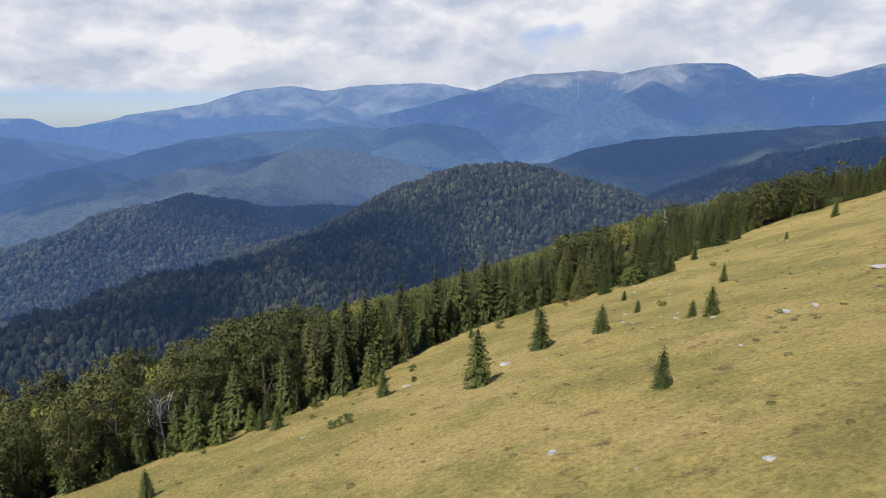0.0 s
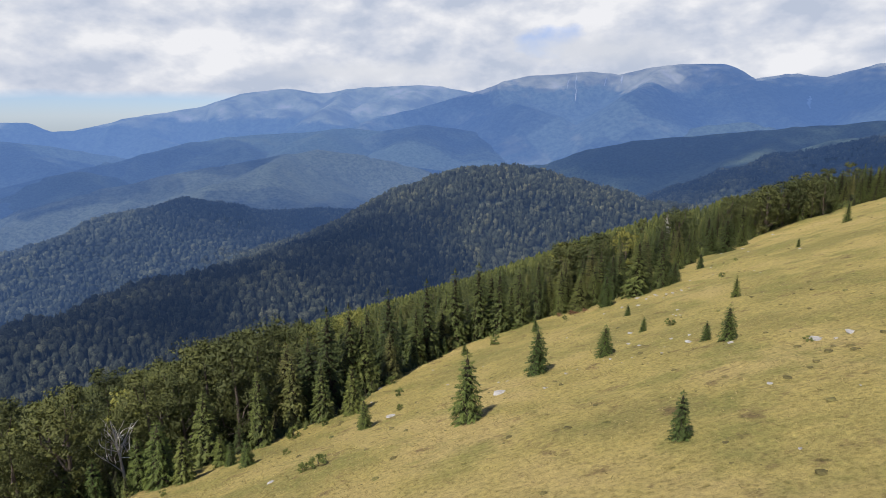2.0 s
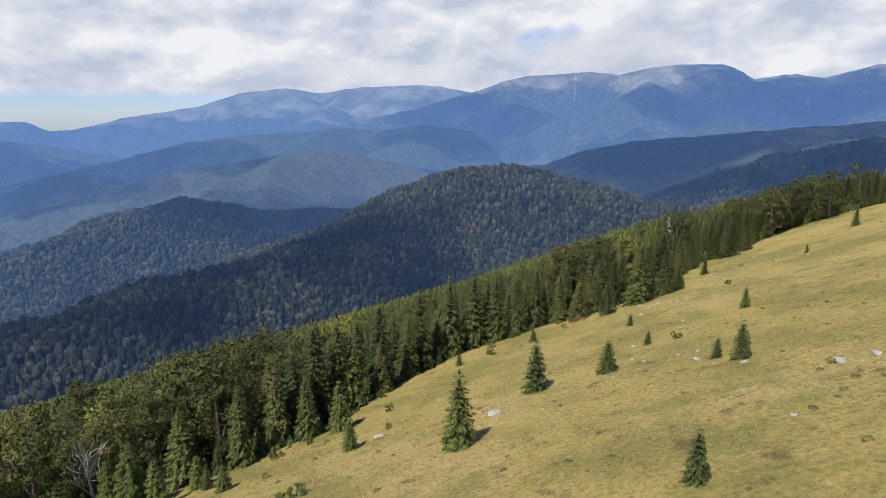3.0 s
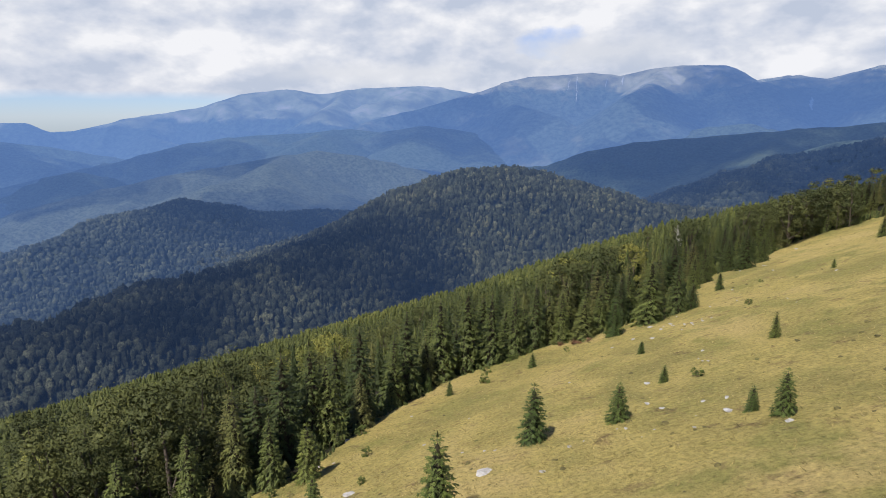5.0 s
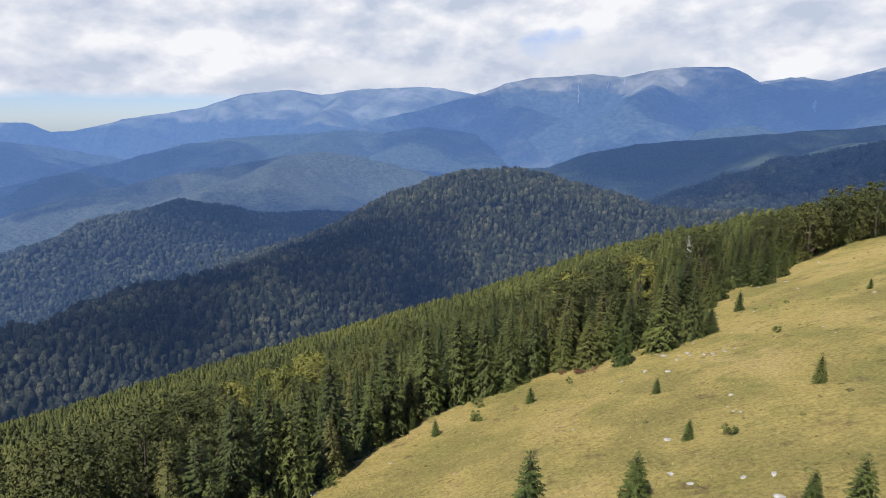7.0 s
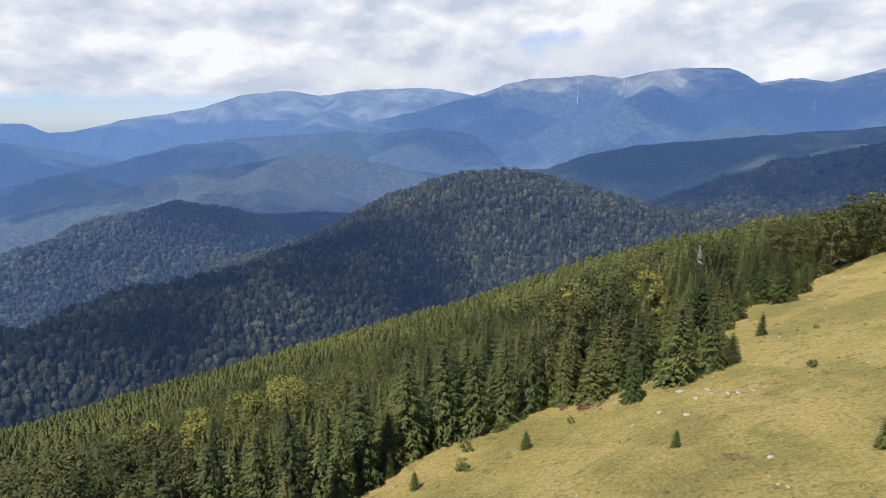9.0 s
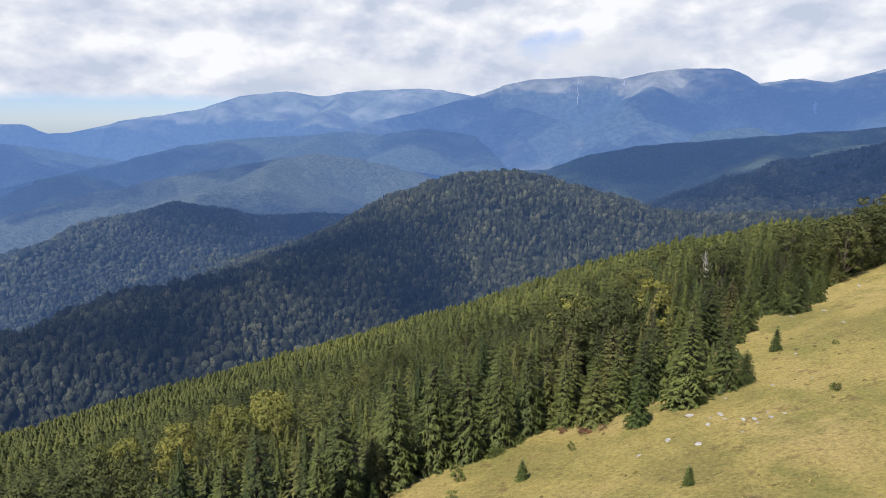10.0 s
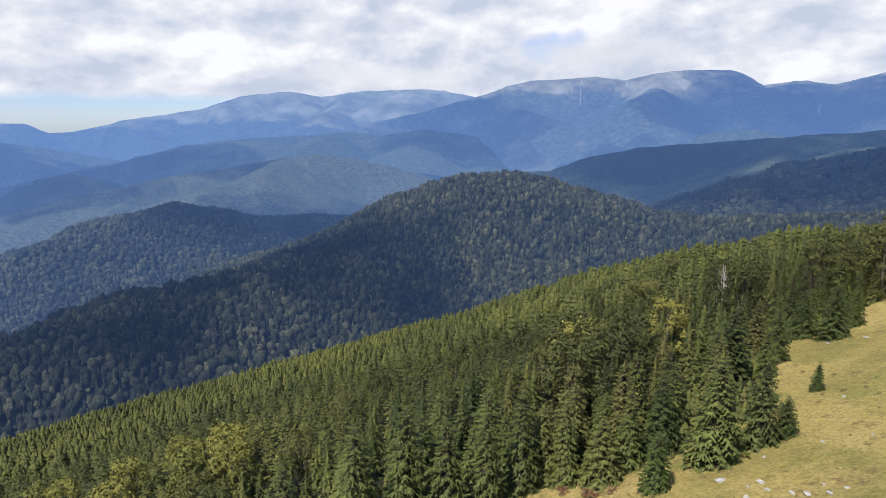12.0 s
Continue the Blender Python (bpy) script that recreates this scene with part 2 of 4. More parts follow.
# greener spruces, coloured lighter so that the low ridge looks sunlit
SUNLIT_SADDLEWOOD = material("saddle_woods", canopy_look((0.030, 0.040, 0.022), (0.078, 0.092, 0.050), (0.115, 0.126, 0.070), 12500.0))
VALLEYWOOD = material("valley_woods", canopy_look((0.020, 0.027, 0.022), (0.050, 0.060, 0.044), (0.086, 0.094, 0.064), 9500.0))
LIGHTLEAF = material("young_beech_leaves", leaf_look((0.125, 0.135, 0.036), (0.180, 0.178, 0.044), (0.20, 0.19, 0.05)))
BARK = material("bark", bark_look)
# bare inner twigs, coloured dark for the shade in the gaps between boughs
SHADE_TWIGS = material("shade_dark_inner_twigs", leaf_look((0.020, 0.018, 0.010), (0.034, 0.028, 0.016), (0.045, 0.034, 0.020), "Island", 0.0))
DEADWOOD = material("bleached_wood", dead_look)
STONE = material("pale_limestone", stone_look)
BRUSH = material("dry_red_brush", leaf_look((0.15, 0.075, 0.045), (0.20, 0.105, 0.065), (0.22, 0.15, 0.09)))
SHRUB = material("shrub_leaves", leaf_look((0.085, 0.110, 0.030), (0.125, 0.145, 0.040), (0.16, 0.155, 0.055)))
BLADES = material("dry_grass_blades", leaf_look((0.21, 0.17, 0.065), (0.33, 0.265, 0.110), (0.44, 0.36, 0.18), "Island", 0.35))
HUMMOCK = material("heath_hummocks", leaf_look((0.11, 0.095, 0.038), (0.17, 0.14, 0.055), (0.15, 0.15, 0.05), "Island", 0.1))

# ---- ground shape ----
TABLE = np.random.RandomState(7).rand(256, 256)


def value_noise(x, y):
    xi, yi = np.floor(x).astype(int), np.floor(y).astype(int)
    u, v = x - xi, y - yi
    u, v = u * u * (3 - 2 * u), v * v * (3 - 2 * v)
    a, b = TABLE[xi % 256, yi % 256], TABLE[(xi + 1) % 256, yi % 256]
    c, d = TABLE[xi % 256, (yi + 1) % 256], TABLE[(xi + 1) % 256, (yi + 1) % 256]
    return (a * (1 - u) + b * u) * (1 - v) + (c * (1 - u) + d * u) * v - 0.5


def fbm(x, y, size, octaves=4, gain=0.5):
    total, amp = 0.0, 1.0
    for k in range(octaves):
        total = total + amp * value_noise(x / size * 2 ** k + 17 * k, y / size * 2 ** k + 31 * k)
        amp *= gain
    return total


def ridged(x, y, size, octaves=4):
    total, amp = 0.0, 1.0
    for k in range(octaves):
        total = total + amp * (1 - 4 * np.abs(value_noise(x / size * 2 ** k + 5 * k, y / size * 2 ** k + 11 * k)))
        amp *= 0.5
    return total


def softmax(a, b, w):
    d = a - b
    return 0.5 * (a + b + np.sqrt(d * d + w * w))


EDGE = [(-300, 20), (-130, 40), (-62, 60), (-50, 70), (-45, 79), (-33, 87), (-22, 91), (-15, 96), (-12, 105), (-8, 115), (-2, 129),
        (6, 137), (16, 139), (21, 144), (28, 141), (34, 139.5), (41, 141), (49, 142.5), (53, 145), (58, 160), (65, 172), (71, 179), (77, 178), (85, 184),
        (93, 190), (107, 197), (122, 197), (145, 192), (300, 190)]


def edge_y(x):
    return np.interp(x, [e[0] for e in EDGE], [e[1] for e in EDGE])


def near_hill(x, y):
    xc = np.clip(x, -900, 260)
    yc = np.maximum(y, -120)
    z = 18.9 + 0.2914 * xc - 0.2491 * (yc - 110)
    brow = 375 - 2.2 * np.maximum(0, x - 80) + 0.02 * np.maximum(0, -x)
    u = np.maximum(0, y - np.maximum(brow, 215))
    z = z - 0.0035 * u * u / (1 + u * 0.0035 / 0.55)
    return z + 5.0 * np.exp(-((x - 105) / 60) ** 2 - ((y - 340) / 90) ** 2)


def along(spine, x, y, slope, round_off, with_drop=False):
    """A ridge: the spine's height less the slope times the distance from it."""
    best, drop = np.full(x.shape, -1e9), np.zeros(x.shape)
    for (x0, y0, z0), (x1, y1, z1) in zip(spine[:-1], spine[1:]):
        dx, dy = x1 - x0, y1 - y0
        t = np.clip(((x - x0) * dx + (y - y0) * dy) / (dx * dx + dy * dy), 0, 1)
        d = np.hypot(x - x0 - t * dx, y - y0 - t * dy)
        fall = slope * (np.sqrt(d * d + round_off ** 2) - round_off)
        z = z0 + t * (z1 - z0) - fall
        drop = np.where(z > best, fall, drop)
        best = np.maximum(best, z)
    return (best, drop) if with_drop else best


TREE_TOP = 13.0        # woods stand this high over the hills' ground
HUMP = [(-640, 500, -230), (-472, 679, -186), (-389, 846, -177), (-240, 1068, -175), (-185, 1171, -165), (-103, 1312, -141), (-12, 1436, -91),
        (91, 1494, -65), (165, 1529, -61), (225, 1526, -70), (289, 1510, -88), (350, 1487, -111), (408, 1456, -127), (462, 1424, -136),
        (511, 1385, -139), (564, 1337, -135), (613, 1271, -122), (654, 1204, -110), (719, 1045, -81), (760, 800, -40)]
LOW_RIDGE = [(527, 1703, -213), (593, 1680, -189), (656, 1656, -175), (728, 1625, -150), (785, 1598, -136), (851, 1564, -139),
             (932, 1516, -142), (1012, 1463, -130), (1115, 1384, -112)]
DARK_HILL = [(-1200, 1100, -380), (-990, 1415, -291), (-931, 1516, -247), (-846, 1623, -196), (-726, 1791, -173), (-632, 1880, -208),
             (-523, 1965, -235), (-400, 2046, -239), (-265, 2119, -255), (-156, 2180, -206), (-40, 2186, -192), (250, 2250, -260)]
DARK_SPUR = [(-726, 1791, -173), (-640, 1600, -250), (-560, 1400, -320)]
RIGHT_HILL = [(500, 1980, -260), (631, 1935, -197), (775, 1882, -140), (927, 1867, -90), (1072, 1845, -44), (1199, 1763, -3), (1500, 1600, 40)]


def spurred(spine, x, y, slope, round_off, rough, size):
    """A ridge whose flanks break into spurs and gullies below the crest."""
    crest, drop = along(spine, x, y, slope, round_off, True)
    away = np.clip(drop / (2.0 * rough + 1), 0, 1)
    return crest + rough * away * (ridged(x, y, size, 4) - 0.4)


def ground_z(x, y):
    x, y = np.asarray(x, float), np.asarray(y, float)
    hump = spurred(HUMP, x, y, 0.46, 60, 16, 300)
    dark = softmax(spurred(DARK_HILL, x, y, 0.42, 50, 20, 260), along(DARK_SPUR, x, y, 0.5, 30), 10)
    hills = softmax(softmax(hump, along(LOW_RIDGE, x, y, 0.40, 40), 8), dark, 12) - TREE_TOP
    hills = softmax(hills, np.full(x.shape, -370.0), 40)
    near = near_hill(x, y)
    bumps = 0.5 * fbm(x, y, 14, 3) + 1.3 * fbm(x, y, 60, 2) + 0.16 * fbm(x, y, 2.2, 2)
    return softmax(near + bumps, hills, 6.0)


def mesh_np(name, verts, faces, mats, index=None, smooth=True):
    """A mesh from arrays of corners and of triangles or quads."""
    me = bpy.data.meshes.new(name)
    verts, faces = np.asarray(verts, np.float32), np.asarray(faces, np.int32)
    me.vertices.add(len(verts))
    me.vertices.foreach_set("co", verts.ravel())
    me.loops.add(faces.size)
    me.loops.foreach_set("vertex_index", faces.ravel())
    me.polygons.add(len(faces))
    me.polygons.foreach_set("loop_start", np.arange(0, faces.size, faces.shape[1], dtype=np.int32))
    for m in mats:
        me.materials.append(m)
    if index is not None:
        me.polygons.foreach_set("material_index", np.asarray(index, np.int32))
    me.polygons.foreach_set("use_smooth", np.full(len(faces), smooth))
    me.update()
    me.validate()
    return me


def polar_sheet(angles, radii, cx, cy, closed=False):
    a, r = np.meshgrid(angles, radii)
    x, y = cx + r * np.sin(a), cy + r * np.cos(a)
    rows, cols = a.shape
    k = np.arange(rows * cols).reshape(rows, cols)
    if closed:
        k = np.concatenate([k, k[:, :1]], 1)
    quads = np.stack([k[:-1, :-1], k[:-1, 1:], k[1:, 1:], k[1:, :-1]], -1).reshape(-1, 4)[:, ::-1]
    return x, y, quads


def build_ground():
    dense = np.radians(np.arange(-44, 44.01, 0.23))
    rest = np.radians(np.arange(46, 315, 2))
    angles = np.r_[dense, rest]
    radii = np.r_[0.01, np.geomspace(3, 4900, 240)]
    x, y, quads = polar_sheet(angles, radii, 4.0, 25.0, closed=True)
    z = ground_z(x, y)
    mx, my = x.ravel()[quads].mean(1), y.ravel()[quads].mean(1)
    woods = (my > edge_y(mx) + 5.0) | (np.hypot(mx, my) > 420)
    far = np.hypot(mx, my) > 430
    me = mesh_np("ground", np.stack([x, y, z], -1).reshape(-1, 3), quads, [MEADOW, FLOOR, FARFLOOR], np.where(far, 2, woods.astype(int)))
    tagged(new("ground", me), "steep dry meadow slope falling away into wooded valleys", "ground", kind="structure")


build_ground()

# ---- distant ranges ----
LEFT_SPUR = [(-1793, 2372, -405), (-1700, 2441, -319), (-1617, 2498, -239), (-1531, 2552, -178), (-1479, 2583, -152), (-1413, 2621, -191), (-1345, 2656, -258)]
FAR_LEFT = [(-2422, 3087, -28), (-2211, 3243, -57), (-2036, 3357, -88), (-1798, 3492, -145), (-1689, 3546, -176), (-1511, 3627, -248)]
MASSIF_SPUR = [(-441, 3555, -42), (-287, 3571, -14), (-70, 3582, 13), (148, 3580, -18), (304, 3570, -79), (460, 3553, -158), (645, 3524, -240)]
RIGHT_SPUR = [(604, 3379, -227), (673, 3366, -167), (755, 3349, -105), (862, 3322, -43), (942, 3301, -28), (1073, 3260, -50), (1197, 3216, -23), (1315, 3169, 8), (1472, 3099, 25)]
GREEN_RANGE = [(-1700, 1800, -380), (-1441, 2077, -279), (-1328, 2211, -213), (-1196, 2343, -178), (-1042, 2471, -144), (-864, 2593, -121),
               (-717, 2638, -99), (-527, 2735, -70), (-341, 2765, -95), (-149, 2782, -145), (45, 2736, -233)]
RIGHT_RANGE = [(300, 2707, -240), (401, 2707, -182), (636, 2713, -77), (823, 2714, -42), (1087, 2672, -18), (1275, 2587, 2), (1419, 2453, 20), (1591, 2343, 41), (1900, 2100, 60)]
BLUE_RANGE = [(-2300, 2300, -330), (-1823, 2663, -215), (-1680, 2816, -175), (-1510, 2969, -134), (-1401, 3077, -101), (-1231, 3204, -53), (-964, 3348, -24),
              (-755, 3453, -15), (-498, 3551, 3), (-68, 3636, -45), (300, 3700, -160)]
MASSIF = [(-700, 3850, -20), (-480, 3906, 31), (-284, 4026, 81), (-76, 4085, 132), (243, 4129, 219), (422, 4165, 283), (569, 4198, 312), (958, 4178, 338), (1126, 4135, 318),
          (1286, 4088, 349), (1470, 4025, 367), (1689, 3938, 364), (1848, 3865, 269), (2002, 3787, 296), (2174, 3690, 268), (2284, 3623, 303), (2355, 3516, 330), (2700, 3200, 330)]
FAR_RANGE = [(-3000, 3500, 30), (-2595, 3832, 37), (-2502, 3894, 39), (-2385, 3967, -15), (-2282, 4028, -16), (-2026, 4164, 55), (-1602, 4400, 136), (-1356, 4483, 220), (-1065, 4562, 256),
             (-840, 4609, 220), (-527, 4656, 268), (-88, 4685, 276), (275, 4678, 221)]


def side_spurs(spine, rng, every, length, fall):
    """Ridges that leave the spine towards the valleys on the meadow's side."""
    spurs, due = [], every * 0.5
    for (x0, y0, z0), (x1, y1, z1) in zip(spine[:-1], spine[1:]):
        step = math.hypot(x1 - x0, y1 - y0)
        due -= step
        if due > 0:
            continue
        due = every * rng.uniform(0.7, 1.3)
        t = rng.uniform(0.2, 0.8)
        x, y, z = x0 + t * (x1 - x0), y0 + t * (y1 - y0), z0 + t * (z1 - z0) - 4
        a = math.atan2(-y, -x) + rng.uniform(-0.75, 0.75)
        spur = [(x, y, z)]
        for k in range(5):
            run = length / 5 * rng.uniform(0.7, 1.3)
            x, y, z = x + run * math.cos(a), y + run * math.sin(a), z - run * fall * rng.uniform(0.3, 1.6)
            a += rng.uniform(-0.4, 0.4)
            spur.append((x, y, z))
        spurs.append(spur)
        a, (x, y, z) = a + rng.choice((-1, 1)) * rng.uniform(0.6, 1.0), spur[2]
        spurs.append([(x, y, z), (x + 0.3 * length * math.cos(a), y + 0.3 * length * math.sin(a), z - 0.3 * length * fall * 1.2)])
    return spurs


def flanks(spine, x, y, slope, reach, rough, size):
    z = spurred(spine, x, y, slope * 1.15, 30, 0.6 * rough, size)
    for spur in side_spurs(spine, np.random.RandomState(int(size)), 1.1 * size, 0.95 * reach, 0.42 * slope):
        z = softmax(z, along(spur, x, y, slope * 1.05, 18), 8) - 1.5
    return np.maximum(z + 5.0 * (ridged(x, y, 150, 3) - 0.3) * 0.5 + 2.0 * fbm(x, y, 60, 3), -420)


def range_sheet(name, label, spine, slope, reach, rough, size, mat, step=0.2, az=(-46, 46)):
    """One distant range with its spurs and gullies."""
    angles = np.radians(np.arange(az[0], az[1], step))
    spine_r = [math.hypot(p[0], p[1]) for p in spine]
    radii = np.arange(min(spine_r) - 1.5 * reach, min(max(spine_r) + 260, 4880), 18.0)
    x, y, quads = polar_sheet(angles, radii, 0.0, 0.0)
    z = flanks(spine, x, y, slope, reach, rough, size)
    me = mesh_np(name, np.stack([x, y, z], -1).reshape(-1, 3), quads, [mat])
    return tagged(new(name, me), label, "mountain", kind="structure")


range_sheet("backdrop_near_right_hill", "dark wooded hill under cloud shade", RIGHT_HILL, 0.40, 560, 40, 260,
            material("near_right_hill", mountain_look((0.024, 0.034, 0.026), (0.10, 0.12, 0.06), HAZE_GLOW, 13000, 330, 0.10)), az=(8, 48))
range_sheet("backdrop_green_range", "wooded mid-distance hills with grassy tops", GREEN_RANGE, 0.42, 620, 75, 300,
            material("green_range", mountain_look((0.038, 0.046, 0.034), (0.10, 0.11, 0.065), HAZE_GLOW, 6300, 160, 0.08)))
range_sheet("backdrop_left_spur", "wooded spur, blue with painted haze", LEFT_SPUR, 0.42, 300, 40, 260,
            material("left_spur", mountain_look((0.030, 0.044, 0.034), (0.10, 0.12, 0.06), HAZE_GLOW, 6000, 230, 0.10)), az=(-46, -18))
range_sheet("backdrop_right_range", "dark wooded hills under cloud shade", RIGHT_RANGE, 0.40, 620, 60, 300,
            material("right_range", mountain_look((0.026, 0.038, 0.028), (0.12, 0.14, 0.07), HAZE_GLOW, 8600, 250, 0.10)), az=(0, 48))
range_sheet("backdrop_blue_range", "wooded ridges, blue with painted haze", BLUE_RANGE, 0.42, 650, 100, 380,
            material("blue_range", mountain_look((0.028, 0.042, 0.036), (0.10, 0.12, 0.07), HAZE_GLOW, 5300, 260, 0.07)))
range_sheet("backdrop_right_spur", "wooded shoulder below the high massif, blue with painted haze", RIGHT_SPUR, 0.45, 400, 60, 320,
            material("right_spur", mountain_look((0.032, 0.046, 0.038), (0.12, 0.14, 0.08), HAZE_GLOW, 5300, 120, 0.06)), az=(6, 30))
range_sheet("backdrop_massif_spur", "wooded spur below the high massif, blue with painted haze", MASSIF_SPUR, 0.45, 420, 60, 340,
            material("massif_spur", mountain_look((0.034, 0.048, 0.040), (0.13, 0.14, 0.08), HAZE_GLOW, 5200, 150, 0.06)), az=(-12, 16))
range_sheet("backdrop_far_left_ridge", "ridge falling into the far valley, pale blue with painted haze", FAR_LEFT, 0.45, 500, 60, 380,
            material("far_left_ridge", mountain_look((0.034, 0.050, 0.042), (0.14, 0.16, 0.10), HAZE_GLOW, 4800, 60, 0.06)), az=(-46, -18))
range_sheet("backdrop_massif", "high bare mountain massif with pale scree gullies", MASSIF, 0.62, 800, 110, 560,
            material("massif", mountain_look((0.036, 0.050, 0.044), (0.24, 0.235, 0.16), HAZE_GLOW, 4000, 200, 0.04)))
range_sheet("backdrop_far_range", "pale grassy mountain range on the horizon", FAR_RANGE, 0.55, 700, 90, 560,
            material("far_range", mountain_look((0.036, 0.052, 0.044), (0.23, 0.25, 0.165), HAZE_GLOW, 3500, 20, 0.04)))


def scree_strip(az, drop0, drop1, wide, seed):
    """A pale gully of scree running down the massif."""
    rng = np.random.RandomState(seed)
    a = radians(az)
    radii = np.linspace(4300, 3300, 220)
    xs, ys = radii * math.sin(a), radii * math.cos(a)
    zs = flanks(MASSIF, xs, ys, 0.62, 800, 110, 560)
    top = int(np.argmax(zs))
    rows = [(x, y, z) for x, y, z in zip(xs[top:], ys[top:], zs[top:]) if drop0 < zs[top] - z < drop1]
    v, wander = [], 0.0
    for k, (x, y, z) in enumerate(rows):
        wander += rng.uniform(-2.4, 2.4)
        w = wide * rng.uniform(0.15, 1.0) * math.sin(math.pi * (k + 1) / (len(rows) + 1)) ** 0.5
        v += [(x + wander - w, y - 7, z + 5), (x + wander + w, y - 7, z + 5)]
    q = [(2 * k, 2 * k + 1, 2 * k + 3, 2 * k + 2) for k in range(len(rows) - 1)]
    if q:
        tagged(new("backdrop_scree", mesh_np("backdrop_scree", v, q, [SCREE])), "pale scree gully on the high mountainside", "scree", kind="structure")


SCREE = material("scree", mountain_look((0.10, 0.10, 0.09), (0.5, 0.48, 0.44), HAZE_GLOW, 3300, -400, 0.05))
for k, (az, d0, d1, w) in enumerate(((11.7, 20, 190, 5), (11.2, 40, 110, 4), (15.5, 15, 70, 9), (14.2, 30, 90, 6), (29.5, 120, 190, 16))):
    scree_strip(az, d0, d1, w, k)

# ---- unseen clouds added above the view to shade the valleys ----
def cloud_look(n, link):
    tex = at_scale(n, link, 0.01, 6, 0.6)
    r = ramp(n, [(0.3, (0.72, 0.73, 0.75)), (0.7, (0.85, 0.85, 0.86))])
    link(tex, r.inputs[0])
    p = rough_surface(n, link, r.outputs[0], 1.0)
    thick = ramp(n, [(0.35, (0.08, 0.08, 0.08)), (0.62, (0.42, 0.42, 0.42))])
    link(at_scale(n, link, 0.006, 5, 0.6), thick.inputs[0])
    m = n("ShaderNodeMixShader")
    link(thick.outputs[0], m.inputs[0])
    link(n("ShaderNodeBsdfTransparent").outputs[0], m.inputs[1])
    link(p.outputs[0], m.inputs[2])
    return m.outputs[0]


CLOUD = material("cloud", cloud_look)


def make_cloud(seed, r):
    """A cumulus with a flat base and a heaped top, thin at its rim: layer in layer."""
    bm = bmesh.new()
    for size in (1.3, 1.0, 0.7):
        made = bmesh.ops.create_icosphere(bm, subdivisions=3, radius=r * size)["verts"]
        for v in made:
            d = v.co.normalized()
            v.co *= 1 + 0.75 * noise.noise(d * 1.5 + Vector((seed, 0, 0))) + 0.35 * noise.noise(d * 3.6 + Vector((0, seed, size)))
            v.co.z = max(v.co.z * 0.3, -0.06 * r * size)
    me = bpy.data.meshes.new("cumulus_cloud")
    bm.to_mesh(me)
    bm.free()
    me.materials.append(CLOUD)
    return tagged(new("cumulus_cloud", me), "grey-white cumulus cloud added out of view to shade the wooded valleys", "cloud", "clouds over the valleys", "structure")


# where the shade falls: x, y, ground height, size
for k, (x, y, z, r) in enumerate([(-520, 1880, -250, 190), (-170, 2060, -260, 230), (-1500, 2450, -250, 300), (-1900, 2850, -200, 320),
                                  (-1250, 2950, -150, 260), (-830, 2600, -120, 130), (900, 2550, -60, 280), (1350, 2350, -20, 240), (880, 1780, -150, 260), (1230, 1650, -60, 230),
                                  (150, 3500, -50, 330), (700, 2600, 0, 320), (1230, 3450, 0, 220), (1750, 3500, 80, 310), (1640, 3900, 280, 150), (2100, 3400, 120, 260), (60, 3950, 120, 230), (-170, 1190, -190, 170), (-420, 880, -220, 150)]):
    make_cloud(k, r).location = Vector((x, y, z)) + sun_dir * ((1080 + 25 * (k % 4) - z) / sun_dir.z)


# ---- clouds that lie on the summits ----
def mist_look(low, high, amount):
    def build(n, link):
        geo = n("ShaderNodeNewGeometry")
        xyz = n("ShaderNodeSeparateXYZ")
        link(geo.outputs["Position"], xyz.inputs[0])
        wave = n("ShaderNodeMath", operation="MULTIPLY_ADD")
        link(at_scale(n, link, 0.006, 8, 0.6), wave.inputs[0])
        wave.inputs[1].default_value = 170.0
        link(xyz.outputs["Z"], wave.inputs[2])
        band = n("ShaderNodeMapRange")
        link(wave.outputs[0], band.inputs["Value"])
        band.inputs["From Min"].default_value, band.inputs["From Max"].default_value = low + 85, high + 85
        fade = ramp(n, [(0.0, (0, 0, 0)), (0.42, (amount, amount, amount)), (0.6, (amount, amount, amount)), (1.0, (0, 0, 0))])
        link(band.outputs[0], fade.inputs[0])
        ends = n("ShaderNodeAttribute", attribute_name="thickness")
        both = n("ShaderNodeMath", operation="MULTIPLY")
        link(fade.outputs[0], both.inputs[0])
        link(ends.outputs["Fac"], both.inputs[1])
        # the cloud's daylit brightness is put in as glow on a thin sheet
        glow = n("ShaderNodeEmission")
        glow.inputs["Color"].default_value = (0.58, 0.60, 0.65, 1)
        m = n("ShaderNodeMixShader")
        link(both.outputs[0], m.inputs[0])
        link(n("ShaderNodeBsdfTransparent").outputs[0], m.inputs[1])
        link(glow.outputs[0], m.inputs[2])
        return m.outputs[0]
    return build


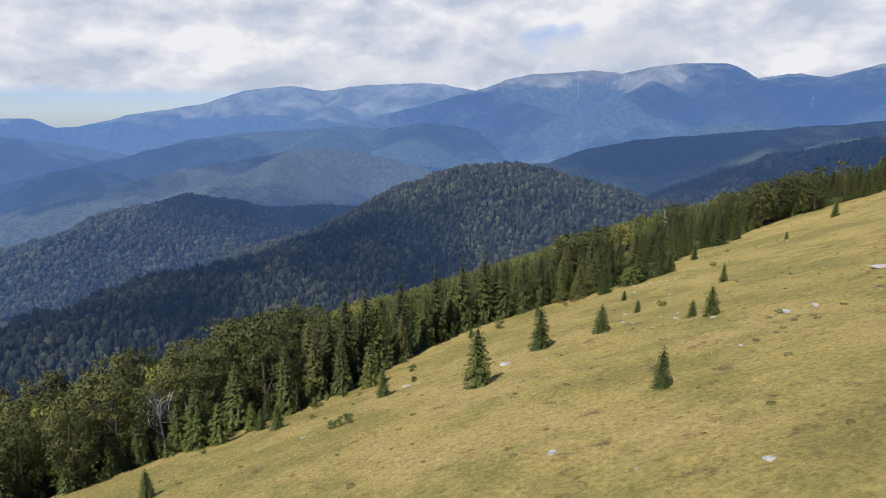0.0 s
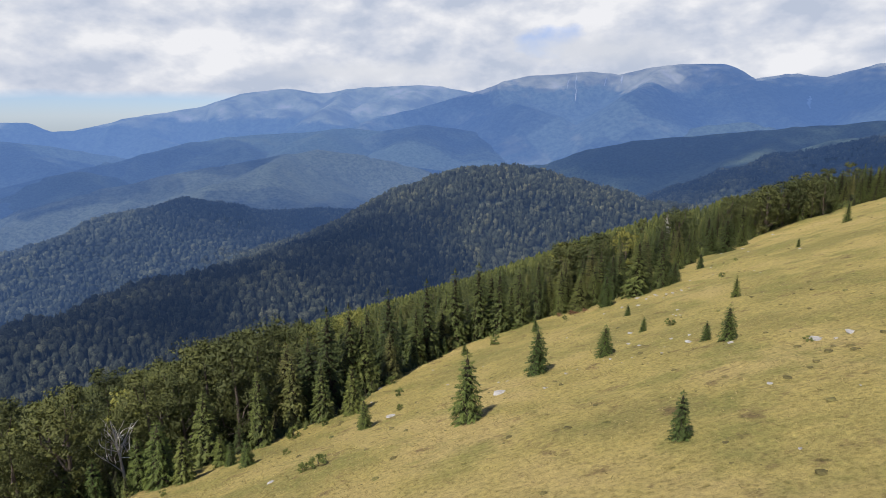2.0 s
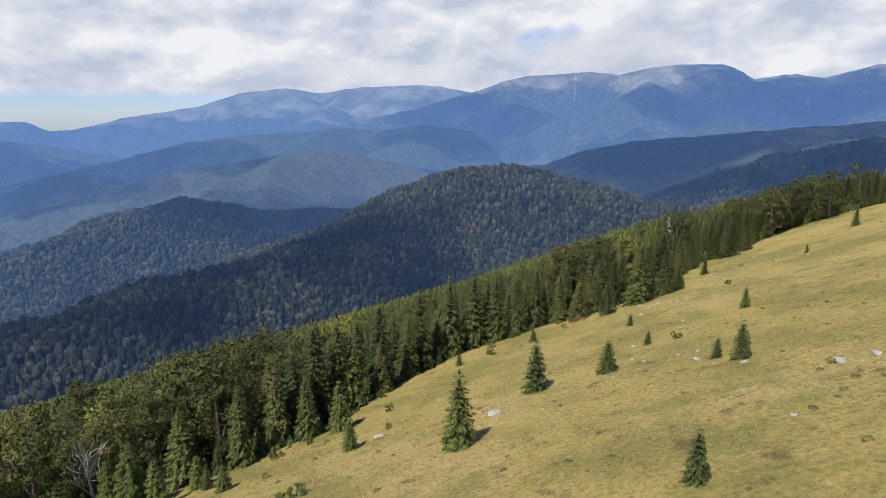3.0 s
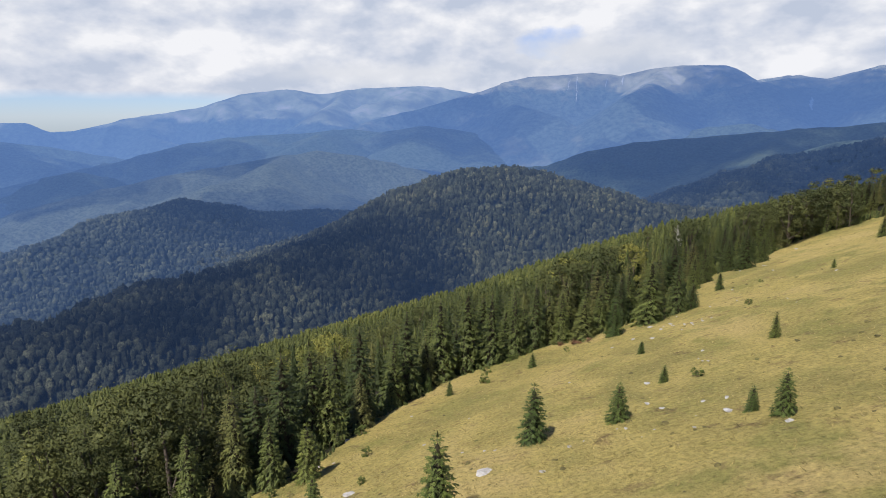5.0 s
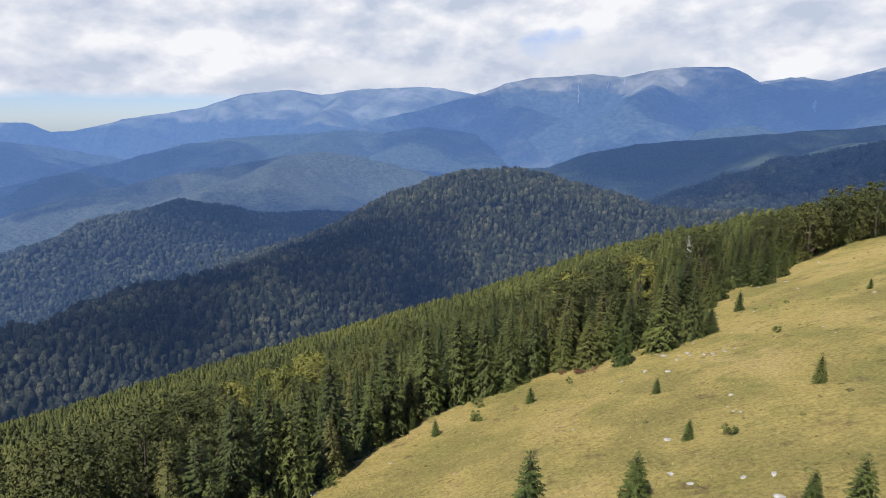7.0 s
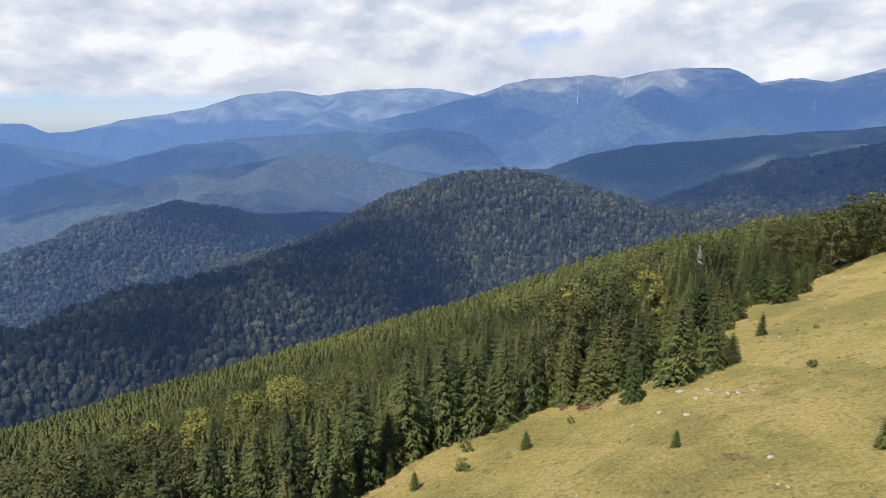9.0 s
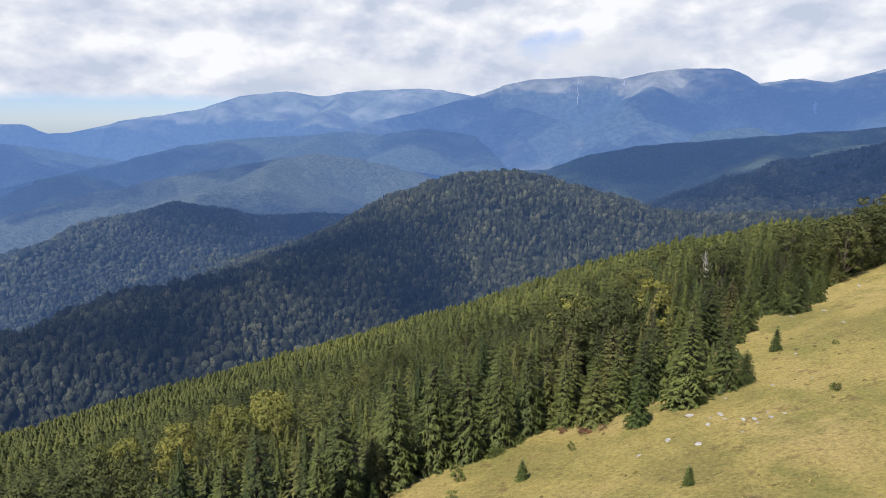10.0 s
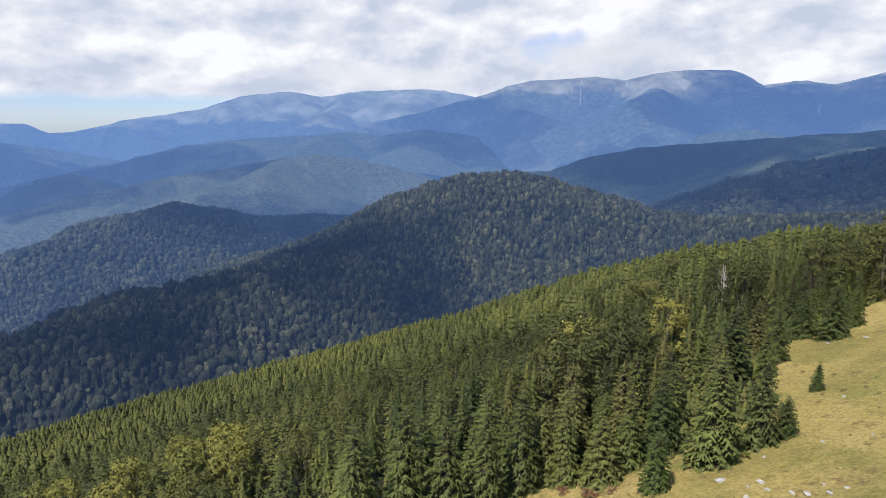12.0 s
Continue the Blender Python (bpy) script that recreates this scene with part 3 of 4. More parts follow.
def mist_sheet(az0, az1, r, z0, z1, low, high, amount):
    a = np.radians(np.linspace(az0, az1, 40))
    z = np.linspace(z0, z1, 8)
    aa, zz = np.meshgrid(a, z)
    k = np.arange(aa.size).reshape(aa.shape)
    quads = np.stack([k[:-1, :-1], k[:-1, 1:], k[1:, 1:], k[1:, :-1]], -1).reshape(-1, 4)
    v = np.stack([r * np.sin(aa), r * np.cos(aa), zz + 12 * np.sin(7 * aa)], -1).reshape(-1, 3)
    ob = new("backdrop_summit_cloud", mesh_np("backdrop_summit_cloud", v, quads, [material("summit_cloud", mist_look(low, high, amount))]))
    thick = ob.data.attributes.new("thickness", "FLOAT", "POINT")
    thick.data.foreach_set("value", np.sin(np.pi * (aa - a[0]) / (a[-1] - a[0])).ravel().astype(np.float32) ** 0.7)
    ob.visible_shadow = False
    tagged(ob, "bank of grey cloud resting on the summits", "cloud", kind="structure")


mist_sheet(5, 21, 3850, 250, 560, 305, 540, 0.8)
mist_sheet(-16, 4, 4350, 190, 480, 250, 420, 0.75)


# ---- trees ----
def part(name, me, parent, label=""):
    ob = new(name, me)
    ob.parent = parent
    return tagged(ob, label)


def cone_mesh(name, h, r, mat, sides=7, lean=0.0):
    a = np.linspace(0, 2 * np.pi, sides, endpoint=False)
    rings = []
    for f, k in ((-0.04, 1.25), (0.06, 1.0), (0.5, 0.6), (1.0, 0.08)):
        rings.append(np.stack([r * k * np.cos(a) + lean * f * f, r * k * np.sin(a), np.full(sides, f * h)], -1))
    v = np.concatenate(rings)
    q = [(j * sides + i, j * sides + (i + 1) % sides, (j + 1) * sides + (i + 1) % sides, (j + 1) * sides + i) for j in range(3) for i in range(sides)]
    return mesh_np(name, v, q, [mat])


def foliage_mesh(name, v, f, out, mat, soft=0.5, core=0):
    """Sprays of needles or leaves, turned outwards; the last ones of the list are the crown's twig core, coloured dark
    as inner shade.
    """
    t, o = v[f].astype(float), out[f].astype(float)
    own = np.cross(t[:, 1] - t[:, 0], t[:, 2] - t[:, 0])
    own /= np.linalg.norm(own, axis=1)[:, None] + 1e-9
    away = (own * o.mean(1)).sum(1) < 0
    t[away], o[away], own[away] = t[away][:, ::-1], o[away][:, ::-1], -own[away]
    me = mesh_np(name, t.reshape(-1, 3), np.arange(len(t) * 3).reshape(-1, 3), [mat, SHADE_TWIGS], (np.arange(len(t)) >= len(t) - core).astype(int))
    o = soft * o / (np.linalg.norm(o, axis=2)[:, :, None] + 1e-9) + (1 - soft) * own[:, None]
    o /= np.linalg.norm(o, axis=2)[:, :, None] + 1e-9
    me.normals_split_custom_set_from_vertices(o.reshape(-1, 3).astype(np.float32))
    return me


def from_axis(v, places=None, lift=0.45):
    """Away from the stem and a little upwards, for every corner."""
    d = v[:, :2] - (0 if places is None else places[:, :2])
    d = d / (np.linalg.norm(d, axis=1)[:, None] + 1e-6)
    return np.concatenate([d, np.full((len(v), 1), lift)], 1)


def spruce_tris(rng, h, radius, whorls, around, stations, low=0.05, hang=1, taper=0.85):
    """The boughs of a spruce: whorls of slender drooping branches with side twigs and hanging sprays."""
    tris, up = [], np.array([0, 0, 1.0])
    for i in range(whorls):
        f = low + (0.97 - low) * (i + rng.uniform(-0.25, 0.25)) / whorls
        f = min(max(f, low), 0.97)
        reach = (radius * (1 - f) ** taper + 0.04 * radius) * (1.06 if i % 2 else 0.90)
        rise = 0.50 * f - 0.06
        turn = rng.uniform(0, 6.28)
        count = around if f < 0.75 else max(4, around - 3)
        for k in range(count):
            a = turn + 6.283 * k / count + rng.uniform(-0.3, 0.3)
            L = reach * rng.uniform(0.78, 1.18)
            d, s = np.array([math.cos(a), math.sin(a), 0]), np.array([-math.sin(a), math.cos(a), 0])
            z0 = f * h + rng.uniform(-0.009, 0.009) * h

            def spot(u):
                return d * (L * u) + up * (z0 + L * (rise * u - 0.55 * u * u + 0.26 * u ** 3))
            for j in range(stations):
                u = 0.28 + 0.66 * (j + rng.uniform(0.2, 0.8)) / stations
                half = 0.26 / stations
                a0, a1 = spot(u - half), spot(u + half)
                for side in (-1, 1):
                    w = L * (0.36 - 0.24 * u) * rng.uniform(0.6, 1.3) + 0.02 * radius
                    tris.append((a0, a1, spot(min(u + 0.20, 1.03)) + s * side * w - up * w * rng.uniform(0.1, 0.5)))
                if hang:
                    tris.append((a0, a1, spot(u + 0.05) - up * L * rng.uniform(0.08, 0.26) + s * L * rng.uniform(-0.08, 0.08)))
            tris.append((spot(0.70) + s * 0.07 * L, spot(0.70) - s * 0.07 * L, spot(1.06)))
    top = 0.018 * h
    for a in (0.3, 2.4, 4.5):
        d = np.array([math.cos(a), math.sin(a), 0]) * top
        tris.append((d + up * 0.93 * h, -d * 0.6 + up * 0.93 * h, up * h))
    v = np.array(tris).reshape(-1, 3)
    return v, np.arange(len(v)).reshape(-1, 3)


def skirt_spruce(rng, levels, around, low=0.36, radius=0.225, taper=0.82):
    """The dense body of a conifer, height 1: jagged skirts of boughs, one over the other."""
    v, f = [], []
    for i in range(levels):
        t = low + (0.985 - low) * i / levels
        r = (radius * (1 - t) ** taper + 0.004) * rng.uniform(0.84, 1.1)
        k = len(v)
        v.append((0, 0, min(t + 1.25 * (1 - low) / levels, 1.0)))
        turn, lean = rng.uniform(0, 6.28), rng.uniform(0, 6.28)
        for j in range(2 * around):
            a = turn + math.pi * j / around + rng.uniform(-0.15, 0.15)
            rr = r * (rng.uniform(0.9, 1.2) if j % 2 == 0 else rng.uniform(0.62, 0.88)) * (1 + 0.12 * math.cos(a - lean))
            v.append((rr * math.cos(a), rr * math.sin(a), t - rr * rng.uniform(0.05, 0.4)))
        f += [(k, k + 1 + j, k + 1 + (j + 1) % (2 * around)) for j in range(2 * around)]
    return np.array(v), np.array(f)


def leafy_tris(rng, h, spread, lobes, sprays, size, low):
    """A broadleaf crown: lobes of leaf sprays with gaps between them."""
    centres = []
    for k in range(lobes):
        f = rng.uniform(low, 0.93)
        r = spread * math.sqrt(max(0.05, 1 - ((f - 0.48) / 0.54) ** 2)) * rng.uniform(0.45, 0.88)
        a = 2.399 * k + rng.uniform(-0.5, 0.5)
        centres.append((r * math.cos(a), r * math.sin(a), f * h, spread * rng.uniform(0.15, 0.29)))
    tris = []
    # the dense middle of every lobe
    for cx, cy, cz, r in centres:
        c, q = np.array([cx, cy, cz]), 0.36 * r
        for a in range(4):
            e0 = c + q * rng.uniform(0.7, 1.2) * np.array([math.cos(1.571 * a), math.sin(1.571 * a), rng.uniform(-0.2, 0.2)])
            e1 = c + q * rng.uniform(0.7, 1.2) * np.array([math.cos(1.571 * a + 1.571), math.sin(1.571 * a + 1.571), rng.uniform(-0.2, 0.2)])
            tris += [[e0, e1, c + np.array([0, 0, q])], [e1, e0, c - np.array([0, 0, q])]]
    for k in range(sprays):
        cx, cy, cz, r = centres[k % lobes]
        d = rng.normal(size=3)
        d[2] = abs(d[2]) * 0.9 - 0.25
        d /= np.linalg.norm(d)
        p = np.array([cx, cy, cz]) + d * r * rng.uniform(0.5, 1.3) * np.array([1, 1, 1.15])
        n1 = rng.normal(size=3) * 0.8 + d + np.array([0, 0, 0.25])
        n1 /= np.linalg.norm(n1)
        t = np.cross(n1, rng.normal(size=3))
        t /= np.linalg.norm(t)
        b = np.cross(n1, t)
        sz = size * rng.uniform(0.6, 1.3)
        tris.append([p + sz * (1.2 * t * math.cos(w) + 0.62 * b * math.sin(w)) * rng.uniform(0.7, 1.3) for w in (0.0, 2.1, 4.2)])
    v = np.array(tris).reshape(-1, 3)
    return v, np.arange(len(v)).reshape(-1, 3), centres


def boughed_trunk(rng, centres, h, r, mat, name="trunk"):
    """A trunk whose limbs run to the crown's lobes."""
    v, q = [], []

    def run(points):
        k = len(v)
        for p, w in points:
            for a in (0, 1.257, 2.513, 3.77, 5.027):
                v.append(np.asarray(p) + w * np.array([math.cos(a), math.sin(a), 0.3 * math.sin(a)]))
        for j in range(len(points) - 1):
            for i in range(5):
                q.append((k + 5 * j + i, k + 5 * j + (i + 1) % 5, k + 5 * j + 5 + (i + 1) % 5, k + 5 * j + 5 + i))
    lean = rng.uniform(-0.03, 0.03) * h
    run([((0, 0, -0.03 * h), r * 1.4), ((0, 0, 0.08 * h), r), ((lean, 0, 0.45 * h), r * 0.7), ((lean, lean, 0.82 * h), r * 0.12)])
    for cx, cy, cz, _ in centres[:9]:
        base, tip = np.array([0, 0, max(0.12 * h, cz - 0.35 * h)]), np.array([cx, cy, cz])
        mid = (base + tip) / 2 + rng.normal(size=3) * 0.06 * h * np.array([1, 1, 0.3])
        run([(base, r * 0.5), (mid, r * 0.33), (tip, r * 0.1)])
    return mesh_np(name, v, q, [mat])


def make_spruce(seed, h, radius, levels, around, stations, mat, label, group, name="spruce_tree", low=0.05, taper=0.68):
    rng = np.random.RandomState(seed)
    root = tagged(new(name), label, "tree", group)
    part("trunk", cone_mesh("trunk", h * 0.97, 0.012 * h + 0.03, BARK), root)
    v, f = spruce_tris(rng, h, radius, levels, around, stations, low, 1, taper)
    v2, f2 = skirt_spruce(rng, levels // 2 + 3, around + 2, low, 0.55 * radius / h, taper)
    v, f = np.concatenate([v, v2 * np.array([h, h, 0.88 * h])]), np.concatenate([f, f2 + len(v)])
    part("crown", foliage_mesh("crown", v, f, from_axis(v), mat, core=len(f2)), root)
    return root


def make_beech(seed, h, spread, lobes, sprays, size, mat, label, group, low=0.28, name="beech_tree"):
    rng = np.random.RandomState(seed)
    root = tagged(new(name), label, "tree", group)
    v, f, centres = leafy_tris(rng, h, spread, lobes, sprays, size, low)
    part("trunk", boughed_trunk(rng, centres, h, 0.018 * h + 0.03, BARK), root)
    mid = np.array([0, 0, 0.45 * h])
    lobe = np.array(centres)[:, :3]
    near = np.concatenate([np.repeat(np.arange(lobes), 24), np.repeat(np.arange(sprays) % lobes, 3)])
    out = (v - lobe[near]) / (0.25 * spread) + 0.8 * (v - mid) / spread + np.array([0, 0, 0.15])
    part("crown", foliage_mesh("crown", v, f, out, mat), root)
    return root


def stand(x, y, turn, tall, wide=None, sink=0.1):
    wide = tall if wide is None else wide
    z = float(ground_z(np.array([x]), np.array([y]))[0]) - sink
    return Matrix.LocRotScale((x, y, z), Euler((0, 0, turn)), Vector((wide, wide, tall)))


class Kinds:
    """Prototypes, the first use of each being the prototype itself."""
    def __init__(self, made):
        self.made, self.used = made, [False] * len(made)

    def put(self, k, m):
        if not self.used[k]:
            self.used[k] = True
            self.made[k].matrix_basis = m
            return self.made[k]
        return copy_thing(self.made[k], m @ Matrix.Diagonal((*(1 / v for v in self.made[k].scale), 1)))


# young spruces standing free on the meadow: x, y, height
rng = np.random.RandomState(3)
LONE = [(1.7, 71.3, 8.4), (11.6, 86.8, 6.9), (20.0, 85.5, 4.4), (15.9, 49.8, 3.9), (30.6, 74.8, 4.4), (29.6, 78.0, 2.5), (43.9, 101.4, 3.5), (28.3, 95.9, 2.3), (31.6, 114.5, 2.2), (59.8, 152.8, 4.3), (33.6, 136.2, 7.1), (75.5, 141.0, 2.1),
        (-10.9, 82.9, 4.6), (-14.2, 95.9, 7.9), (-25.2, 80.0, 3.5), (-33.5, 80.8, 6.7), (-36.9, 81.8, 9.5), (-40.3, 83.1, 7.8), (-33.3, 59.2, 3.6), (3.3, 122.8, 2.8), (17.5, 127.5, 2.8), (101.4, 165.7, 5.5), (-0.5, 130.0, 3.9), (-47.0, 78.0, 5.9), (-44.5, 80.0, 7.0), (-28.5, 83.5, 3.5), (-30.5, 85.5, 4.8)]
free = Kinds([make_spruce(20 + k, 6.0, 1.36 + 0.12 * k, 20, 11, 4, YOUNG, "bushy young green spruce standing alone on the dry meadow",
                          "young spruces on the meadow", "young_spruce", 0.02, 0.58) for k in range(3)])
for k, (x, y, h) in enumerate(LONE):
    free.put(k % 3, stand(x, y, rng.uniform(0, 6.28), h / 6.0, (h / 6.0) ** 0.9 * rng.uniform(0.9, 1.1)))

# the forest edge
EDGE_SPRUCE = Kinds([make_spruce(40 + k, 14.0, (2.9, 3.3, 2.7, 3.1)[k], 29, 10, 3, NEEDLES, "tall dark green spruce in the forest edge",
                                 "spruces of the forest edge", low=0.03) for k in range(4)])
INNER_SPRUCE = Kinds([make_spruce(50 + k, 14.0, (2.5, 2.8, 2.3)[k], 23, 9, 2, NEEDLES, "tall spruce crowded inside the forest",
                                  "spruces inside the forest", low=0.12) for k in range(3)])
INNER_BEECH = Kinds([make_beech(70 + k, 16.0, (4.6, 5.0, 4.2)[k], 44, 2500, 0.27, BEECH, "olive-green beech inside the forest",
                                "beeches of the forest") for k in range(3)])
EDGE_BEECH = Kinds([make_beech(60 + k, 16.0, (4.6, 5.2, 4.2, 5.0)[k], 70, 3700, 0.245, BEECH, "full olive-green beech in the forest edge",
                               "beeches of the forest", 0.10) for k in range(4)])
NEAR_BEECH = Kinds([make_beech(65 + k, 16.0, (4.7, 5.2, 4.3)[k], 85, 6600, 0.19, BEECH, "broad olive-green beech beside a dead tree",
                               "beeches of the forest", 0.08) for k in range(3)])
# the trees that stand out of the edge: x, y, height, crown's width
OUTSTANDING = [(41.0, 139.3, 13.3, 7.8), (46.6, 140.8, 11.1, 5.4), (49.6, 141.2, 5.1, 3.8), (23.5, 147.0, 10.4, 7.7), (29.5, 142.4, 8.2, 6.9), (32.9, 144.0, 9.3, 5.4), (27.5, 148.7, 11.6, 6.4),
               (75.3, 183.5, 9.1, 6.3), (76.7, 177.1, 10.2, 7.1), (83.2, 181.9, 6.7, 5.0), (63.1, 175.8, 11.1, 6.6), (64.3, 171.5, 10.0, 5.4), (-10.6, 118.3, 17.6, 7.4), (-14.8, 120.1, 15.5, 6.6),
               (-3.9, 129.0, 17.3, 6.2), (-5.9, 124.9, 12.5, 5.5), (1.9, 136.2, 17.6, 6.3), (7.0, 139.2, 17.8, 6.4), (11.5, 139.0, 15.0, 5.9), (16.0, 140.6, 13.7, 5.8), (20.5, 144.5, 14.6, 6.2),
               (-16.5, 109.6, 17.2, 5.9), (-19.5, 105.9, 17.8, 6.0), (-23.3, 97.1, 12.5, 5.8), (-29.7, 102.5, 10.2, 5.1), (-26.7, 91.1, 12.0, 5.1), (-52.0, 81.4, 9.6, 6.2), (-62.6, 83.8, 9.6, 5.6)]
for k, (x, y, h, w) in enumerate(OUTSTANDING):
    EDGE_SPRUCE.put(k % 4, stand(x, y, rng.uniform(0, 6.28), h / 14, max(w, 0.44 * h) / (2.4 * (2.9, 3.3, 2.7, 3.1)[k % 4])))
BEECHES = [(-56.1, 90.9, 15.9, 12.9), (-37.3, 99.6, 18.3, 13.9), (-67.2, 95.4, 18.1, 12.7), (-44.8, 101.7, 16.7, 13.3), (-33.2, 111.8, 18.4, 12.5), (-63.2, 119.2, 19.1, 14.6), (-31.5, 128.2, 18.9, 12.6),
               (-47.0, 123.5, 15.9, 15.9), (-37.6, 119.2, 17.8, 13.3)]
for k, (x, y, h, w) in enumerate(BEECHES):
    NEAR_BEECH.put(k % 3, stand(x, y, 1.3 * k, min(h, 18) / 16, min(w, 13) / 11))
for k, (x, y, h) in enumerate([(96, 194.5, 15.0), (103, 199, 14.0), (72, 200, 16.0), (36, 165, 15.5), (41, 171, 16.0), (30, 160, 15.0)]):
    EDGE_BEECH.put(k % 4, stand(x, y, rng.uniform(0, 6.28), h / 16, h / 16 * 1.15))
SMALL_SPRUCE = Kinds([make_spruce(55 + k, 6.0, (1.6, 1.9, 1.5)[k], 13, 8, 3, NEEDLES, "half-grown spruce crowding the forest edge",
                                  "spruces of the forest edge", low=0.02) for k in range(3)])
for gx in np.arange(-60, 145, 2.6):
    x = gx + rng.uniform(-1, 1)
    if rng.rand() < 0.72 and not 20 < x < 90:
        tall = rng.uniform(0.3, 0.95)
        SMALL_SPRUCE.put(rng.randint(3), stand(x, edge_y(x) + rng.uniform(1.5, 8.5), rng.uniform(0, 6.28), tall, tall * rng.uniform(0.9, 1.2)))
# tall ones that rise over their neighbours
for gx in np.arange(-24, 20, 8.5):
    x = gx + rng.uniform(-1.5, 1.5)
    tall = rng.uniform(0.9, 1.1)
    EDGE_SPRUCE.put(rng.randint(4), stand(x, edge_y(x) + rng.uniform(7, 15), rng.uniform(0, 6.28), tall, tall * rng.uniform(0.95, 1.2)))
for x, y, h in ((-42.6, 81.6, 4.2), (-41.2, 81.0, 3.2), (-44.0, 82.2, 3.6)):
    SMALL_SPRUCE.put(0, stand(x, y, h, h / 6, h / 6))
spots, deep = [], []
for gx in np.arange(-175, 190, 5.6):
    for k in range(7):
        x = gx + rng.uniform(-2.4, 2.4) + 2.8 * (k % 2)
        y = edge_y(x) + 3.6 + 5.8 * k + rng.uniform(-1.9, 1.9)
        spots.append((x, y, 5.8 * k))
for x, y, depth in spots:
    side = abs(math.atan2(x - 4, y))
    if y < 18 or side > radians(48) or (47 < x < 67 and y < 158) or math.hypot(x + 41.5, y - 82.5) < 6.5 or min(math.hypot(x - e[0], y - e[1]) for e in OUTSTANDING) < (4.6 if 38 < x < 90 else 3.4):
        continue
    if min(math.hypot(x - e[0], y - e[1]) for e in BEECHES) < 5.0:
        continue
    patch = float(fbm(np.array([x]), np.array([y]), 26, 2)[0])
    leafy = patch + (0.38 if x < -26 else 0.0) - (0.45 if -24 < x < 22 else 0.0) + (0.28 if x > 95 else 0) + (0.25 if 22 < x < 48 and depth > 14 else 0) > 0.20
    if depth < 3 and leafy and rng.rand() < 0.5:
        leafy = False
    tall = rng.uniform(0.62, 1.0) * (0.85 if depth < 2 else 1.0) * (0.9 if x > 60 else 1.0 if x > -20 else 1.12)
    turn = rng.uniform(0, 6.28)
    if leafy and depth > 12 and (x > -30 or x < -110):
        INNER_BEECH.put(rng.randint(3), stand(x, y, turn, tall, tall * rng.uniform(0.85, 1.1)))
    elif leafy and -90 < x < 0:
        NEAR_BEECH.put(rng.randint(3), stand(x, y, turn, tall, tall * rng.uniform(0.85, 1.1)))
    elif leafy:
        EDGE_BEECH.put(rng.randint(4), stand(x, y, turn, tall, tall * rng.uniform(0.85, 1.1)))
    elif depth < 7:
        EDGE_SPRUCE.put(rng.randint(4), stand(x, y, turn, tall, tall * rng.uniform(0.9, 1.2)))
    elif depth > 15:
        deep.append((x, y, turn, 14 * tall))
    else:
        INNER_SPRUCE.put(rng.randint(3), stand(x, y, turn, tall, tall * rng.uniform(1.05, 1.4)))

LIGHT_BEECH = Kinds([make_beech(76 + k, 14.0, (4.4, 3.8)[k], 60, 3200, 0.30, LIGHTLEAF, "yellow-green young beech among the spruces", "beeches of the forest", 0.15) for k in range(2)])
for k, (x, y, h) in enumerate([(-29, 184, 13.0), (-33, 178, 12.0), (-26, 176, 13.5), (-30, 168, 13.0), (-46, 180, 12.0), (-52, 170, 13.0), (-22, 166, 12.5), (-62, 178, 12.0), (-38, 160, 12.5),
                               (-41, 190, 12.0), (33, 176, 15.0), (38, 182, 14.0), (-64, 92, 13.0), (-52, 104, 13.0), (52, 186, 14.0)]):
    LIGHT_BEECH.put(k % 2, stand(x, y, 1.7 * k, h / 14, h / 14))
for k in range(34):
    x = rng.uniform(-150, 110)
    y = edge_y(x) + rng.uniform(46, 105)
    INNER_BEECH.put(k % 3, stand(x, y, rng.uniform(0, 6.28), rng.uniform(0.6, 0.8), rng.uniform(0.65, 0.85)))


# ---- woods that nobody could count ----
def scatter(protos, places, turns, talls, wides, picks):
    """Copies of small meshes joined into one set of corners and triangles."""
    vs, fs, owners, base = [], [], [], 0
    for k, (pv, pf) in enumerate(protos):
        w = np.nonzero(picks == k)[0]
        if not len(w):
            continue
        c, s = np.cos(turns[w])[:, None], np.sin(turns[w])[:, None]
        x, y, z = pv[None, :, 0] * wides[w][:, None], pv[None, :, 1] * wides[w][:, None], pv[None, :, 2] * talls[w][:, None]
        v = np.stack([x * c - y * s, x * s + y * c, z], -1) + places[w][:, None]
        f = pf[None] + (np.arange(len(w)) * len(pv))[:, None, None] + base
        vs.append(v.reshape(-1, 3))
        fs.append(f.reshape(-1, 3))
        owners.append(np.repeat(w, len(pv)))
        base += v.shape[0] * v.shape[1]
    return np.concatenate(vs), np.concatenate(fs), np.concatenate(owners)


def dome(rng, rings=2, around=7):
    """A lumpy crown with its flanks reaching down, one unit wide."""
    v, f = [(0, 0, 1.0 + rng.uniform(-0.1, 0.1))], []
    for i in range(rings + 1):
        t = (i + 1) / (rings + 1) * 2.0
        for j in range(around):
            a = 6.283 * (j + 0.5 * (i % 2)) / around
            r = 0.5 * math.sin(min(t, 1.75)) * rng.uniform(0.62, 1.3)
            v.append((r * math.cos(a), r * math.sin(a), 0.45 + 0.55 * math.cos(t) + rng.uniform(-0.16, 0.16)))
    f += [(0, 1 + j, 1 + (j + 1) % around) for j in range(around)]
    for i in range(rings):
        p, q = 1 + i * around, 1 + (i + 1) * around
        for j in range(around):
            a, b, c, d = p + j, p + (j + 1) % around, q + j, q + (j + 1) % around
            f += [(a, c, b), (b, c, d)]
    return np.array(v), np.array(f)


